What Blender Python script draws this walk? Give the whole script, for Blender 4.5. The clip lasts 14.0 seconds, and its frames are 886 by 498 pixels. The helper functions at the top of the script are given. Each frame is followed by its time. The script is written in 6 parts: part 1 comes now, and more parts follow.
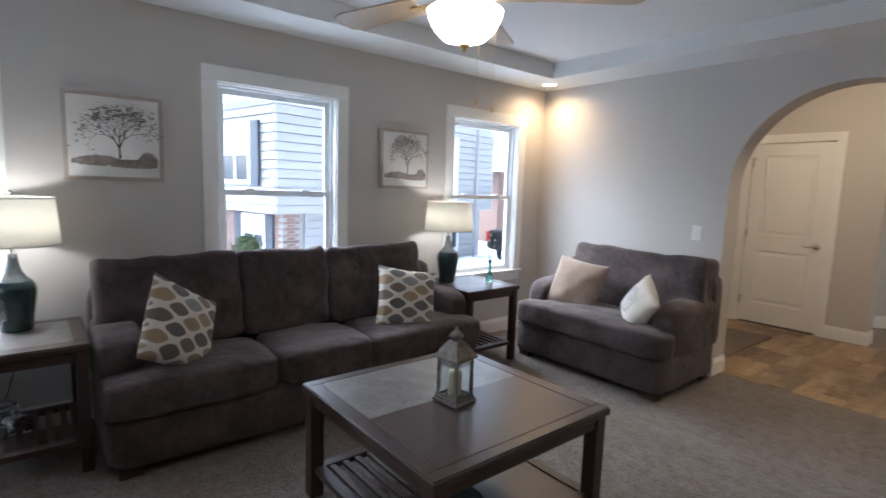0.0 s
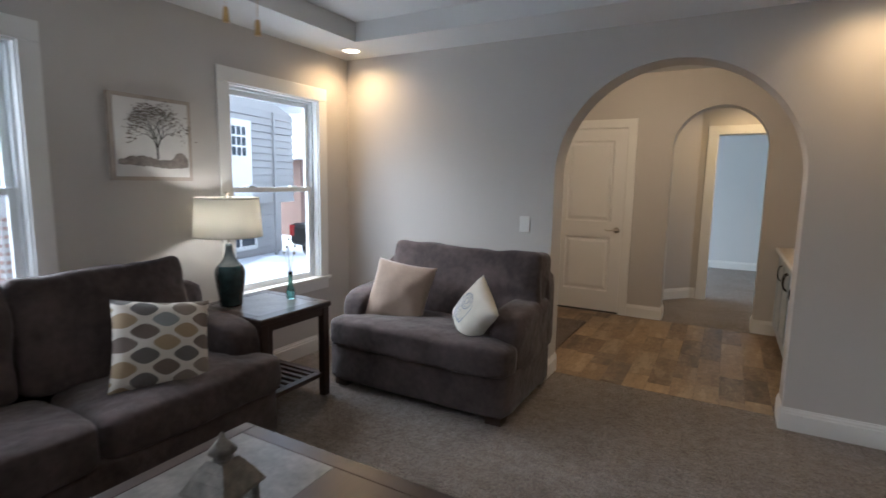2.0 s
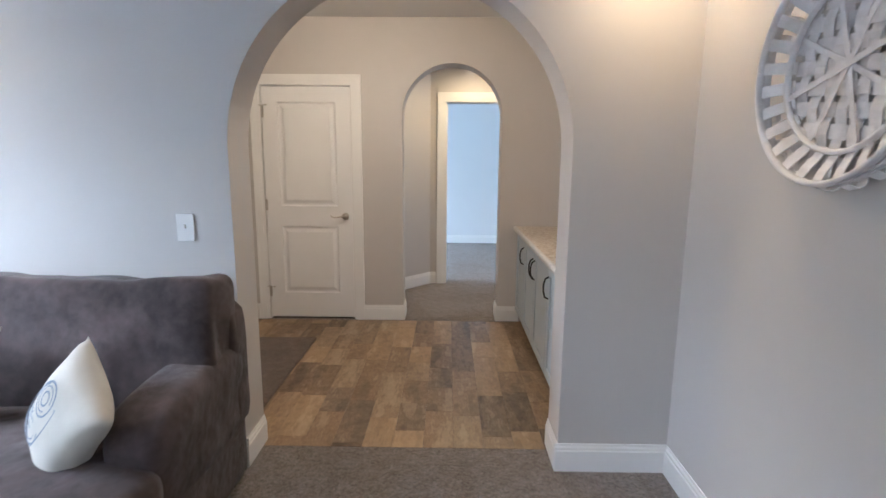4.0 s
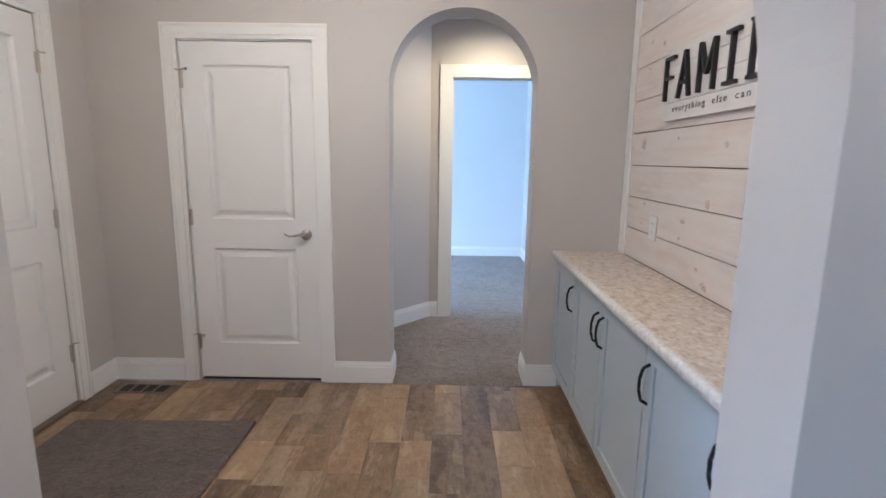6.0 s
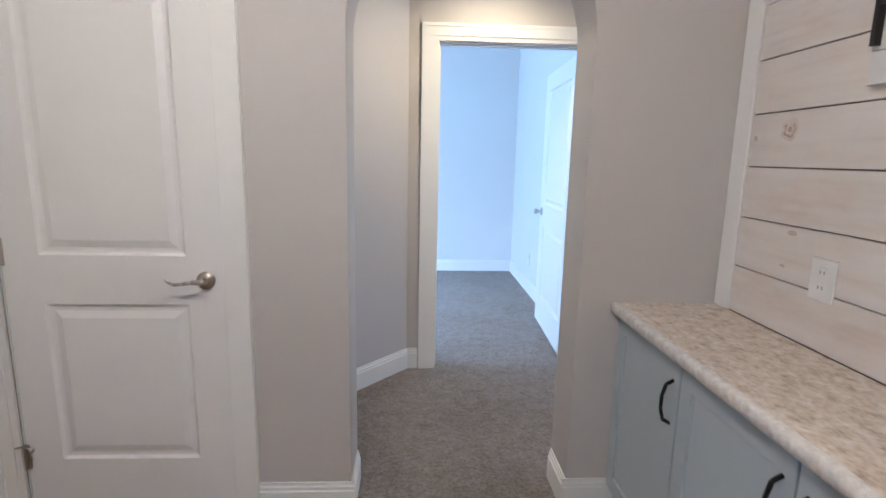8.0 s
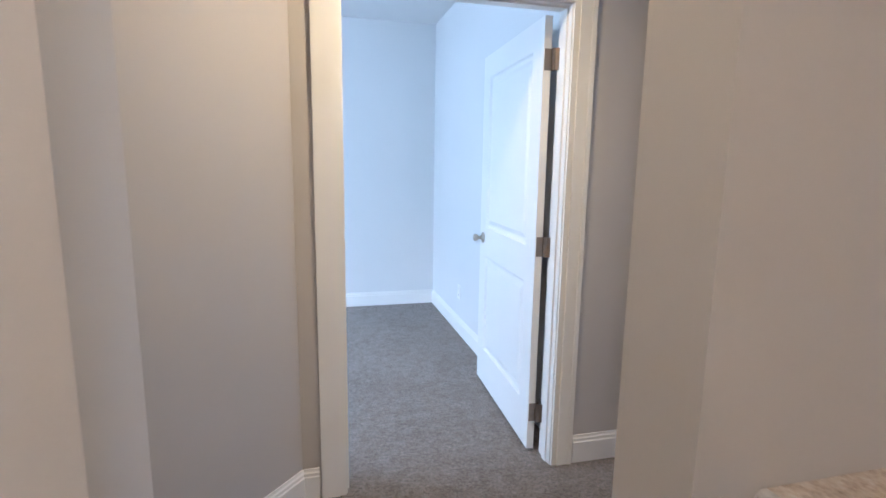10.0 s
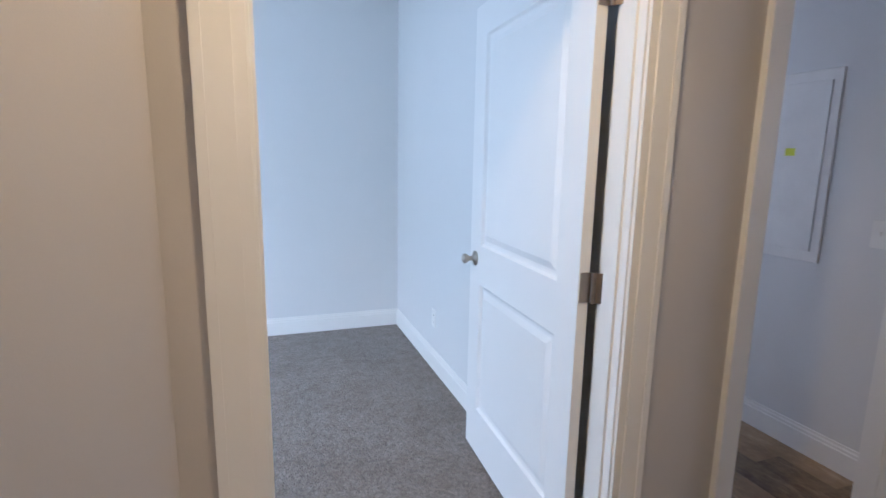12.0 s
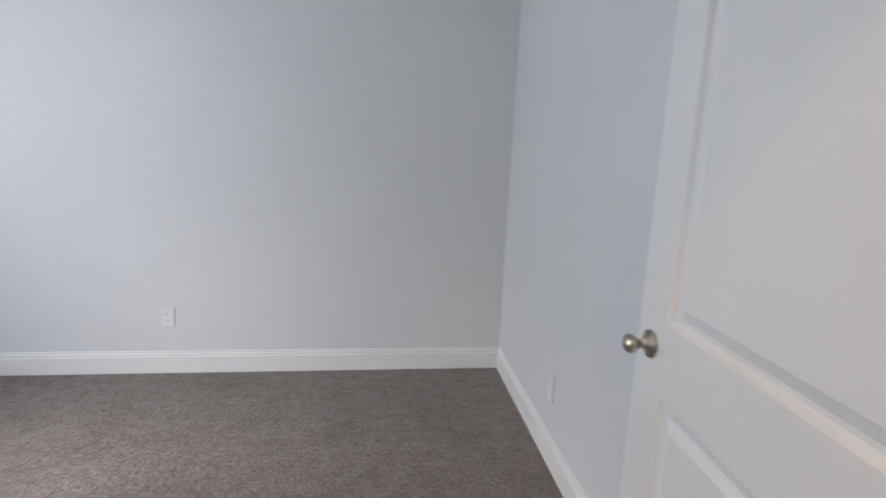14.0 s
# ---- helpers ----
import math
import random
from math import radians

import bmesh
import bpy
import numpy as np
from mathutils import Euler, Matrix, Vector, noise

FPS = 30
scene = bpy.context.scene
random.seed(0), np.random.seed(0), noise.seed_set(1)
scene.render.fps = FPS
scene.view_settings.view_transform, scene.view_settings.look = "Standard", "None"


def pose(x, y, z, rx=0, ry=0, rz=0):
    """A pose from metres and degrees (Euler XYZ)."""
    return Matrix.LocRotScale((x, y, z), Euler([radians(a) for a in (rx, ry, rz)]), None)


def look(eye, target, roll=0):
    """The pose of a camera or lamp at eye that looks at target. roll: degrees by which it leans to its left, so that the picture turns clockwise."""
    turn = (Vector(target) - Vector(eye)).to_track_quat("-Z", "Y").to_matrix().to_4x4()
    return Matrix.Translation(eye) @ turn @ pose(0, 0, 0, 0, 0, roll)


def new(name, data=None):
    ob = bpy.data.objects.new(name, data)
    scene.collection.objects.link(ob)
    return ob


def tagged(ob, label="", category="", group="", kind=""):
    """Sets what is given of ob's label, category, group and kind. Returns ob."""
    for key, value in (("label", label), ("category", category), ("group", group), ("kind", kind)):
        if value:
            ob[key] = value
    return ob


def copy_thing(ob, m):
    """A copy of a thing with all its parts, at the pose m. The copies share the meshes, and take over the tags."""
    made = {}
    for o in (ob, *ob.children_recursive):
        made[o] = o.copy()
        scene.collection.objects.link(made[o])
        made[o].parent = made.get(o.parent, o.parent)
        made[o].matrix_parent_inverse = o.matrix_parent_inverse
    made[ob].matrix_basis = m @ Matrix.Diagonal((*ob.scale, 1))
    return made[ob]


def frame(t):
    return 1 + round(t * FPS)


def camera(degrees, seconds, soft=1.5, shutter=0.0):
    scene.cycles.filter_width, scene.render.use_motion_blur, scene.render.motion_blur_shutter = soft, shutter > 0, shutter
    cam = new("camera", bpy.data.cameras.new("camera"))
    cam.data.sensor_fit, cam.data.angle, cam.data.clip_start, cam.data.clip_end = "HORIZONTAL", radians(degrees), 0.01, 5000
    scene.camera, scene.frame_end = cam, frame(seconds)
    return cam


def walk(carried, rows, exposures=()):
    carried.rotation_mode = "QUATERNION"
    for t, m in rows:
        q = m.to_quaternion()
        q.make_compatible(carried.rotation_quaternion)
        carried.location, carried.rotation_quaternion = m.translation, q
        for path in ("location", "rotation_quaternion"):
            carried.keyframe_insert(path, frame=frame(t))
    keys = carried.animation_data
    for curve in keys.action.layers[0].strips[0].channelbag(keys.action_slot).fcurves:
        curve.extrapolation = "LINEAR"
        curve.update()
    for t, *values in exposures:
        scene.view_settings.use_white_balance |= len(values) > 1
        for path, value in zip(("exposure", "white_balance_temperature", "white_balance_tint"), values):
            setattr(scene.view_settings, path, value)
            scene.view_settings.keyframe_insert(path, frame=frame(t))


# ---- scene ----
cam = camera(82.4, 14.0, 1.5, 0.25)
PATH = [
    (0, (0.324, 0.417, 1.411), (-1.215, 1.672, 1.171), 1.9),
    (0.5, (0.143, 0.505, 1.403), (-1.597, 1.449, 1.12), 2.5),
    (0.7, (0.066, 0.537, 1.395), (-1.696, 1.434, 1.091), 2.2),
    (1, (-0.075, 0.605, 1.402), (-1.742, 1.662, 1.082), 2.0),
    (1.2, (-0.137, 0.667, 1.412), (-1.635, 1.951, 1.085), 1.0),
    (1.5, (-0.212, 0.771, 1.414), (-1.456, 2.307, 1.107), 0.9),
    (2, (-0.255, 1.058, 1.419), (-1.223, 2.789, 1.153), 1.0),
    (2.5, (-0.268, 1.378, 1.431), (-0.973, 3.23, 1.16), 1.1),
    (3, (-0.326, 1.714, 1.416), (-0.652, 3.666, 1.13), 1.2),
    (3.2, (-0.344, 1.856, 1.418), (-0.487, 3.831, 1.138), 1.5),
    (3.5, (-0.371, 2.038, 1.418), (-0.34, 4.008, 1.074), 1.2),
    (4, (-0.393, 2.384, 1.417), (-0.414, 4.354, 1.068), 0.5),
    (6.3, (-0.476, 3.97, 1.356), (-0.49, 5.939, 1.007), 0.9),
    (6.5, (-0.508, 4.096, 1.347), (-0.46, 6.067, 1.008), 1.2),
    (7, (-0.57, 4.401, 1.371), (-0.3, 6.356, 1.045), 1.6),
    (7.5, (-0.589, 4.676, 1.351), (-0.357, 6.627, 0.973), 1.2),
    (8, (-0.553, 4.969, 1.366), (-0.444, 6.934, 1.008), 1.2),
    (8.5, (-0.572, 5.248, 1.355), (-0.355, 7.205, 1.001), 1.1),
    (8.7, (-0.598, 5.388, 1.374), (-0.27, 7.334, 1.044), 1.4),
    (10.8, (-0.494, 6.488, 1.378), (0.161, 8.348, 1.045), -0.1),
    (11, (-0.498, 6.575, 1.381), (0.297, 8.379, 1.049), 0.1),
    (11.3, (-0.506, 6.67, 1.386), (0.321, 8.459, 1.049), 0.5),
    (11.5, (-0.507, 6.746, 1.371), (0.298, 8.545, 1.033), 1.0),
    (11.6, (-0.499, 6.784, 1.363), (0.284, 8.593, 1.022), 1.3),
    (12, (-0.411, 7.015, 1.38), (0.251, 8.869, 1.03), 1.0),
    (12.5, (-0.333, 7.255, 1.377), (0.21, 9.147, 1.024), 1.0),
    (13, (-0.275, 7.56, 1.374), (0.418, 9.395, 0.984), 1.7),
    (13.2, (-0.279, 7.671, 1.392), (0.433, 9.499, 1.006), 1.9),
    (13.5, (-0.21, 7.826, 1.374), (0.479, 9.663, 0.985), 1.6),
    (14, (-0.147, 8.038, 1.372), (0.102, 9.983, 0.978), 2.2),
]
EXPOSURES = [
    (0.0, 2.5, 5300, 10), (0.5, 2.15, 5600, 11), (1.0, 1.95, 5500, 10), (1.5, 1.8, 5500, 9), (2.0, 2.0, 5450, 9), (3.0, 2.45, 5200, 9), (4.0, 2.9, 4900, 9),
    (6.3, 3.1, 4350, 9), (8.7, 3.05, 4400, 10), (10.8, 2.9, 4950, 13), (12.0, 2.65, 5000, 14), (13.0, 2.4, 5500, 17), (14.0, 2.08, 6250, 19),
]
walk(cam, [(t, look(eye, target, roll)) for t, eye, target, roll in PATH], EXPOSURES)

# ---- world, sun and lamps ----
world = bpy.data.worlds.new("overcast_sky")
scene.world = world
world.use_nodes = True
wn = world.node_tree
wn.nodes.clear()
sky = wn.nodes.new("ShaderNodeTexSky")
sky.sky_type = "NISHITA"
sky.sun_disc = False
sky.sun_elevation = radians(42)
sky.sun_rotation = radians(250)
sky.air_density, sky.dust_density = 1.0, 4.0
sky_bg = wn.nodes.new("ShaderNodeBackground")
sky_bg.inputs["Strength"].default_value = 0.15
wout = wn.nodes.new("ShaderNodeOutputWorld")
haze = wn.nodes.new("ShaderNodeHueSaturation")
haze.inputs["Saturation"].default_value = 0.35
wn.links.new(sky.outputs[0], haze.inputs["Color"])
wn.links.new(haze.outputs[0], sky_bg.inputs[0])
wn.links.new(sky_bg.outputs[0], wout.inputs[0])


def lamp(name, kind, place, energy, colour=(1, 1, 1), size=0.1, turn=(0, 0, 0), size_y=None, spot=None):
    data = bpy.data.lights.new(name, kind)
    data.energy, data.color = energy, colour
    if kind == "AREA":
        data.size = size
        if size_y:
            data.shape, data.size_y = "RECTANGLE", size_y
    elif kind == "SUN":
        data.angle = radians(size)
    else:
        data.shadow_soft_size = size
    if spot:
        data.spot_size, data.spot_blend = radians(spot), 1.0
    ob = new(name, data)
    ob.matrix_world = pose(*place, *turn)
    return ob


XFAR = 3.27
WARM = (1.0, 0.63, 0.29)
SOFT = (1.0, 0.84, 0.64)
DAY = (0.82, 0.955, 1.0)
IVORY = (1.0, 0.90, 0.76)
lamp("sun", "SUN", (0, 0, 20), 1.5, (1.0, 0.98, 0.95), 60, (48, 0, -70))
# stand-ins for the daylight of unseen windows in the empty and utility rooms
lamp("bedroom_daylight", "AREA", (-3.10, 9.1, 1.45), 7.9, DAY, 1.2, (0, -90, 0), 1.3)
# added fill in the unseen room, to lighten the hall's right end
lamp("far_room_fill", "AREA", (XFAR - 0.02, 7.5, 1.5), 1.3, (0.95, 0.95, 1.0), 0.9, (0, 90, 0), 0.8)
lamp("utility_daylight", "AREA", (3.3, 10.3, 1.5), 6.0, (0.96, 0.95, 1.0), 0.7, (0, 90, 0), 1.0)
# two soft fill lamps added behind the walk; the south wall has no windows
for wx, power in ((-1.6, 3.5), (1.6, 3.5)):
    lamp("south_fill", "AREA", (wx, -2.57, 1.45), power, (0.86, 0.93, 1.0), 1.3, (90, 0, 180), 1.3)
LAMPS = [
    ("fan_bulb", (-1.165, 1.70, 2.045), 1.5, IVORY, 0.05),
    ("table_lamp_bulb", (-2.90, 3.10, 1.18), 1.1, IVORY, 0.04),
    ("table_lamp_bulb", (-2.93, 0.33, 1.18), 1.1, IVORY, 0.04),
]
for nm, place, energy, colour, radius in LAMPS:
    lamp(nm, "POINT", place, energy, colour, radius)
# two by the arch wall; the third is added behind the walk, unseen
CANS = [(-2.90, 4.28, 2.398), (0.36, 4.28, 2.398), (0.36, 0.3, 2.398)]
for (cx, cy, cz), power in zip(CANS, (8.5, 5.0, 4.5)):
    lamp("downlight_bulb", "SPOT", (cx, cy, cz), power, WARM, 0.045, (0, 0, 0), None, 165)
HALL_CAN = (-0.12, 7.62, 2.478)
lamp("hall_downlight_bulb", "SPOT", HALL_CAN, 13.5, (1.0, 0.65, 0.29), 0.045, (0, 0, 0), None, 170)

# ---- materials ----


def material(name):
    m = bpy.data.materials.new(name)
    m.use_nodes = True
    nt = m.node_tree
    return m, nt, nt.nodes["Principled BSDF"]


def node(nt, kind, **values):
    n = nt.nodes.new("ShaderNode" + kind)
    for k, v in values.items():
        n.inputs[k].default_value = v
    return n


def coords(nt, kind="Object", scale=(1, 1, 1)):
    tc = nt.nodes.new("ShaderNodeTexCoord")
    mp = node(nt, "Mapping", Scale=scale)
    nt.links.new(tc.outputs[kind], mp.inputs["Vector"])
    return mp.outputs[0]


def noise_tex(nt, vec, scale, detail=3.0, rough=0.55):
    n = node(nt, "TexNoise", Scale=scale, Detail=detail, Roughness=rough)
    nt.links.new(vec, n.inputs["Vector"])
    return n.outputs["Fac"]


def ramp(nt, fac, stops):
    r = nt.nodes.new("ShaderNodeValToRGB")
    els = r.color_ramp.elements
    while len(els) < len(stops):
        els.new(0.5)
    for e, (p, c) in zip(els, stops):
        e.position = p
        e.color = (*c, 1)
    nt.links.new(fac, r.inputs[0])
    return r.outputs[0]


def mix(nt, fac, a, b, mode="MIX"):
    n = nt.nodes.new("ShaderNodeMix")
    n.data_type, n.blend_type = "RGBA", mode
    for sock, v in ((n.inputs[0], fac), (n.inputs[6], a), (n.inputs[7], b)):
        if isinstance(v, (int, float)):
            sock.default_value = v
        elif isinstance(v, tuple):
            sock.default_value = (*v, 1)
        else:
            nt.links.new(v, sock)
    return n.outputs[2]


def bump(nt, bsdf, height, strength=0.2, distance=0.01, normal=None):
    b = node(nt, "Bump", Strength=strength, Distance=distance)
    nt.links.new(height, b.inputs["Height"])
    if normal:
        nt.links.new(normal, b.inputs["Normal"])
    nt.links.new(b.outputs[0], bsdf.inputs["Normal"])
    return b.outputs[0]


def plain(name, colour, rough=0.5, metal=0.0, vary=0.06, scale=6.0, fine=180.0, relief=0.05, sheen=0.0):
    m, nt, b = material(name)
    v = coords(nt)
    lo = tuple(max(0, c * (1 - vary)) for c in colour)
    hi = tuple(min(1, c * (1 + vary)) for c in colour)
    big = noise_tex(nt, v, scale)
    small = noise_tex(nt, v, fine, 2)
    c1 = ramp(nt, big, [(0.3, lo), (0.7, hi)])
    c2 = mix(nt, 0.25, c1, ramp(nt, small, [(0.3, lo), (0.7, hi)]))
    nt.links.new(c2, b.inputs["Base Color"])
    b.inputs["Roughness"].default_value = rough
    b.inputs["Metallic"].default_value = metal
    b.inputs["Sheen Weight"].default_value = sheen
    bump(nt, b, small, relief, 0.004)
    return m


wall_paint = plain("greige_wall_paint", (0.54, 0.51, 0.475), 0.6, vary=0.025, scale=1.2, fine=260, relief=0.06)
room_paint = plain("pale_wall_paint", (0.70, 0.70, 0.69), 0.6, vary=0.02, scale=1.2, fine=260, relief=0.06)
ceiling_paint = plain("white_ceiling_paint", (0.74, 0.74, 0.73), 0.75, vary=0.02, scale=1.5, fine=120, relief=0.12)
trim_paint = plain("white_trim_paint", (0.80, 0.79, 0.76), 0.32, vary=0.015, scale=3, fine=90, relief=0.015)
door_paint = plain("white_door_paint", (0.79, 0.78, 0.76), 0.36, vary=0.015, scale=3, fine=140, relief=0.03)
vinyl = plain("white_window_vinyl", (0.78, 0.81, 0.82), 0.3, vary=0.01, relief=0.01)
black_paint = plain("black_paint", (0.012, 0.012, 0.013), 0.45, relief=0.05)
black_iron = plain("black_iron", (0.015, 0.015, 0.018), 0.4, 0.6, relief=0.04)
nickel = plain("satin_nickel", (0.52, 0.48, 0.42), 0.3, 1.0, vary=0.08, scale=30, relief=0.02)
bronze = plain("brushed_bronze_hinge", (0.33, 0.27, 0.22), 0.35, 1.0, vary=0.1, scale=30, relief=0.02)
rubber = plain("dark_rubber", (0.02, 0.02, 0.02), 0.7)
cabinet_paint = plain("grey_blue_cabinet_paint", (0.46, 0.515, 0.55), 0.38, vary=0.02, scale=3, fine=120, relief=0.02)
plastic = plain("white_plastic", (0.78, 0.77, 0.74), 0.35, relief=0.0)
# near black for the shade in slots, holes and gaps; also a dark latch
slot_dark = plain("dark_slot", (0.03, 0.03, 0.03), 0.6)
snow = plain("snow", (0.82, 0.84, 0.88), 0.7, vary=0.04, scale=0.6, fine=12, relief=0.5)
ivory = plain("ivory_plastic", (0.70, 0.64, 0.52), 0.25, vary=0.03, relief=0.0)
wax = plain("cream_wax", (0.78, 0.70, 0.52), 0.45, vary=0.03, scale=20, relief=0.05)
zinc = plain("weathered_grey_metal", (0.20, 0.185, 0.165), 0.6, 0.35, vary=0.45, scale=30, fine=220, relief=0.25)
silver = plain("polished_silver", (0.75, 0.76, 0.76), 0.15, 1.0, vary=0.05, scale=20)
brass = plain("aged_brass", (0.55, 0.38, 0.17), 0.35, 1.0, vary=0.1, scale=20)
basket_paint = plain("whitewashed_wood_strip", (0.76, 0.735, 0.715), 0.6, vary=0.12, scale=25, fine=300, relief=0.25)
cream_fabric = plain("cream_cotton", (0.62, 0.58, 0.50), 0.9, vary=0.07, scale=12, fine=500, relief=0.4, sheen=0.2)
tan_fabric = plain("taupe_corduroy", (0.29, 0.215, 0.165), 0.9, vary=0.10, scale=14, fine=420, relief=0.5, sheen=0.3)
ink = plain("blue_grey_ink", (0.22, 0.26, 0.32), 0.9, vary=0.3, scale=40)
canvas_white = plain("off_white_canvas", (0.70, 0.68, 0.65), 0.85, vary=0.06, scale=7, fine=500, relief=0.2)
paint_dark = plain("charcoal_paint", (0.10, 0.09, 0.085), 0.8, vary=0.5, scale=30, fine=200)
print_grey = plain("grey_print", (0.15, 0.145, 0.14), 0.8, vary=0.2, scale=40)
paint_mid = plain("taupe_paint", (0.26, 0.225, 0.20), 0.8, vary=0.4, scale=25, fine=200)
pale_wood = plain("pale_washed_wood", (0.42, 0.36, 0.305), 0.6, vary=0.12, scale=20, fine=200, relief=0.2)


def fabric(name, colour, light):
    m, nt, b = material(name)
    v = coords(nt)
    big = noise_tex(nt, v, 5.0, 4, 0.6)
    mid = noise_tex(nt, v, 28.0, 3)
    weave = noise_tex(nt, v, 650.0, 1)
    c = ramp(nt, big, [(0.40, colour), (0.62, light)])
    c = mix(nt, 0.35, c, ramp(nt, mid, [(0.35, colour), (0.7, light)]))
    c = mix(nt, 0.2, c, ramp(nt, weave, [(0.3, tuple(0.6 * k for k in colour)), (0.7, tuple(1.3 * k for k in light))]))
    nt.links.new(c, b.inputs["Base Color"])
    b.inputs["Roughness"].default_value = 0.92
    b.inputs["Sheen Weight"].default_value = 0.12
    b.inputs["Sheen Roughness"].default_value = 0.5
    fold = noise_tex(nt, v, 8.0, 2, 0.5)
    n0 = bump(nt, b, fold, 0.55, 0.035)
    n1 = bump(nt, b, mid, 0.22, 0.012, n0)
    bump(nt, b, weave, 0.35, 0.002, n1)
    return m


sofa_fabric = fabric("brown_grey_chenille", (0.027, 0.0192, 0.0185), (0.098, 0.070, 0.067))


def wood(name, dark, light, rough=0.35, axis=1, scale=1.0, relief=0.12):
    m, nt, b = material(name)
    s = [30 * scale] * 3
    s[axis] = 2.2 * scale
    v = coords(nt, "Object", s)
    info = nt.nodes.new("ShaderNodeObjectInfo")
    shift = node(nt, "VectorMath")
    shift.operation = "ADD"
    nt.links.new(v, shift.inputs[0])
    nt.links.new(info.outputs["Random"], shift.inputs[1])
    grain = noise_tex(nt, shift.outputs[0], 1.0, 6, 0.65)
    wide = noise_tex(nt, coords(nt), 4.0, 3)
    c = ramp(nt, grain, [(0.28, dark), (0.75, light)])
    c = mix(nt, 0.3, c, ramp(nt, wide, [(0.3, dark), (0.75, light)]))
    nt.links.new(c, b.inputs["Base Color"])
    r = node(nt, "MapRange")
    r.inputs[3].default_value, r.inputs[4].default_value = rough - 0.02, rough + 0.05
    nt.links.new(grain, r.inputs[0])
    nt.links.new(r.outputs[0], b.inputs["Roughness"])
    bump(nt, b, grain, relief, 0.003)
    return m


espresso = wood("espresso_wood", (0.034, 0.020, 0.016), (0.060, 0.036, 0.028), 0.30, relief=0.015)
blade_wood = wood("light_oak_fan_blade", (0.36, 0.26, 0.16), (0.52, 0.40, 0.27), 0.4, 0)


def carpet_material(name, dark, light):
    m, nt, b = material(name)
    v = coords(nt)
    vor = node(nt, "TexVoronoi", Scale=52.0)
    nt.links.new(v, vor.inputs["Vector"])
    tuft = noise_tex(nt, v, 52.0, 5, 0.74)
    speck = noise_tex(nt, v, 120.0, 3, 0.7)
    patch = noise_tex(nt, v, 2.6, 5, 0.62)
    track = noise_tex(nt, v, 15.0, 4, 0.65)
    bright = tuple(min(1, 1.6 * k) for k in light)
    c = ramp(nt, tuft, [(0.35, dark), (0.50, light), (0.66, bright)])
    c = mix(nt, 0.35, c, ramp(nt, speck, [(0.37, dark), (0.50, light), (0.65, bright)]))
    c = mix(nt, 0.55, c, ramp(nt, patch, [(0.36, (0.70, 0.66, 0.62)), (0.50, (0.93, 0.92, 0.91)), (0.62, (1.0, 1.0, 1.0))]), "MULTIPLY")
    c = mix(nt, 0.7, c, ramp(nt, track, [(0.36, (0.60, 0.56, 0.52)), (0.60, (1.0, 1.0, 1.0))]), "MULTIPLY")
    nt.links.new(c, b.inputs["Base Color"])
    b.inputs["Roughness"].default_value = 0.97
    b.inputs["Sheen Weight"].default_value = 0.2
    n0 = bump(nt, b, track, 0.4, 0.025)
    n1 = bump(nt, b, tuft, 1.0, 0.022, n0)
    bump(nt, b, vor.outputs["Distance"], 0.4, 0.008, n1)
    return m


carpet_mat = carpet_material("taupe_pile_carpet", (0.098, 0.080, 0.068), (0.265, 0.226, 0.198))
doormat_mat = carpet_material("brown_mat_pile", (0.065, 0.045, 0.033), (0.16, 0.115, 0.088))


def stone_plank():
    m, nt, b = material("slate_look_vinyl_tile")
    info = nt.nodes.new("ShaderNodeObjectInfo")
    v = coords(nt, "Object", (3.0, 3.0, 3.0))
    shift = node(nt, "VectorMath")
    shift.operation = "ADD"
    mul = node(nt, "Math")
    mul.operation = "MULTIPLY"
    mul.inputs[1].default_value = 37.0
    nt.links.new(info.outputs["Random"], mul.inputs[0])
    nt.links.new(v, shift.inputs[0])
    nt.links.new(mul.outputs[0], shift.inputs[1])
    slant = node(nt, "Mapping", Rotation=(0, 0, 0.55), Scale=(2.0, 0.55, 1.0))
    nt.links.new(shift.outputs[0], slant.inputs["Vector"])
    warp = noise_tex(nt, slant.outputs[0], 1.3, 7, 0.7)
    vein = noise_tex(nt, shift.outputs[0], 6.0, 6, 0.75)
    base = ramp(nt, info.outputs["Random"], [(0.0, (0.045, 0.025, 0.014)), (0.2, (0.085, 0.050, 0.028)), (0.4, (0.16, 0.105, 0.062)), (0.6, (0.29, 0.20, 0.125)), (0.82, (0.52, 0.39, 0.25)), (1.0, (0.12, 0.092, 0.07))])
    streak = ramp(nt, warp, [(0.38, (0.055, 0.034, 0.02)), (0.45, (0.14, 0.094, 0.058)), (0.49, (0.33, 0.24, 0.155)), (0.53, (0.17, 0.115, 0.07)), (0.60, (0.50, 0.40, 0.285))])
    c = mix(nt, 0.42, base, streak)
    c = mix(nt, 0.2, c, ramp(nt, vein, [(0.4, (0.08, 0.06, 0.045)), (0.6, (0.38, 0.31, 0.235))]))
    rich = node(nt, "HueSaturation", Saturation=1.22, Value=0.95)
    nt.links.new(c, rich.inputs["Color"])
    nt.links.new(rich.outputs[0], b.inputs["Base Color"])
    b.inputs["Roughness"].default_value = 0.42
    bump(nt, b, vein, 0.12, 0.004)
    return m


tile_mat = stone_plank()
grout = plain("dark_joint", (0.10, 0.072, 0.052), 0.8)


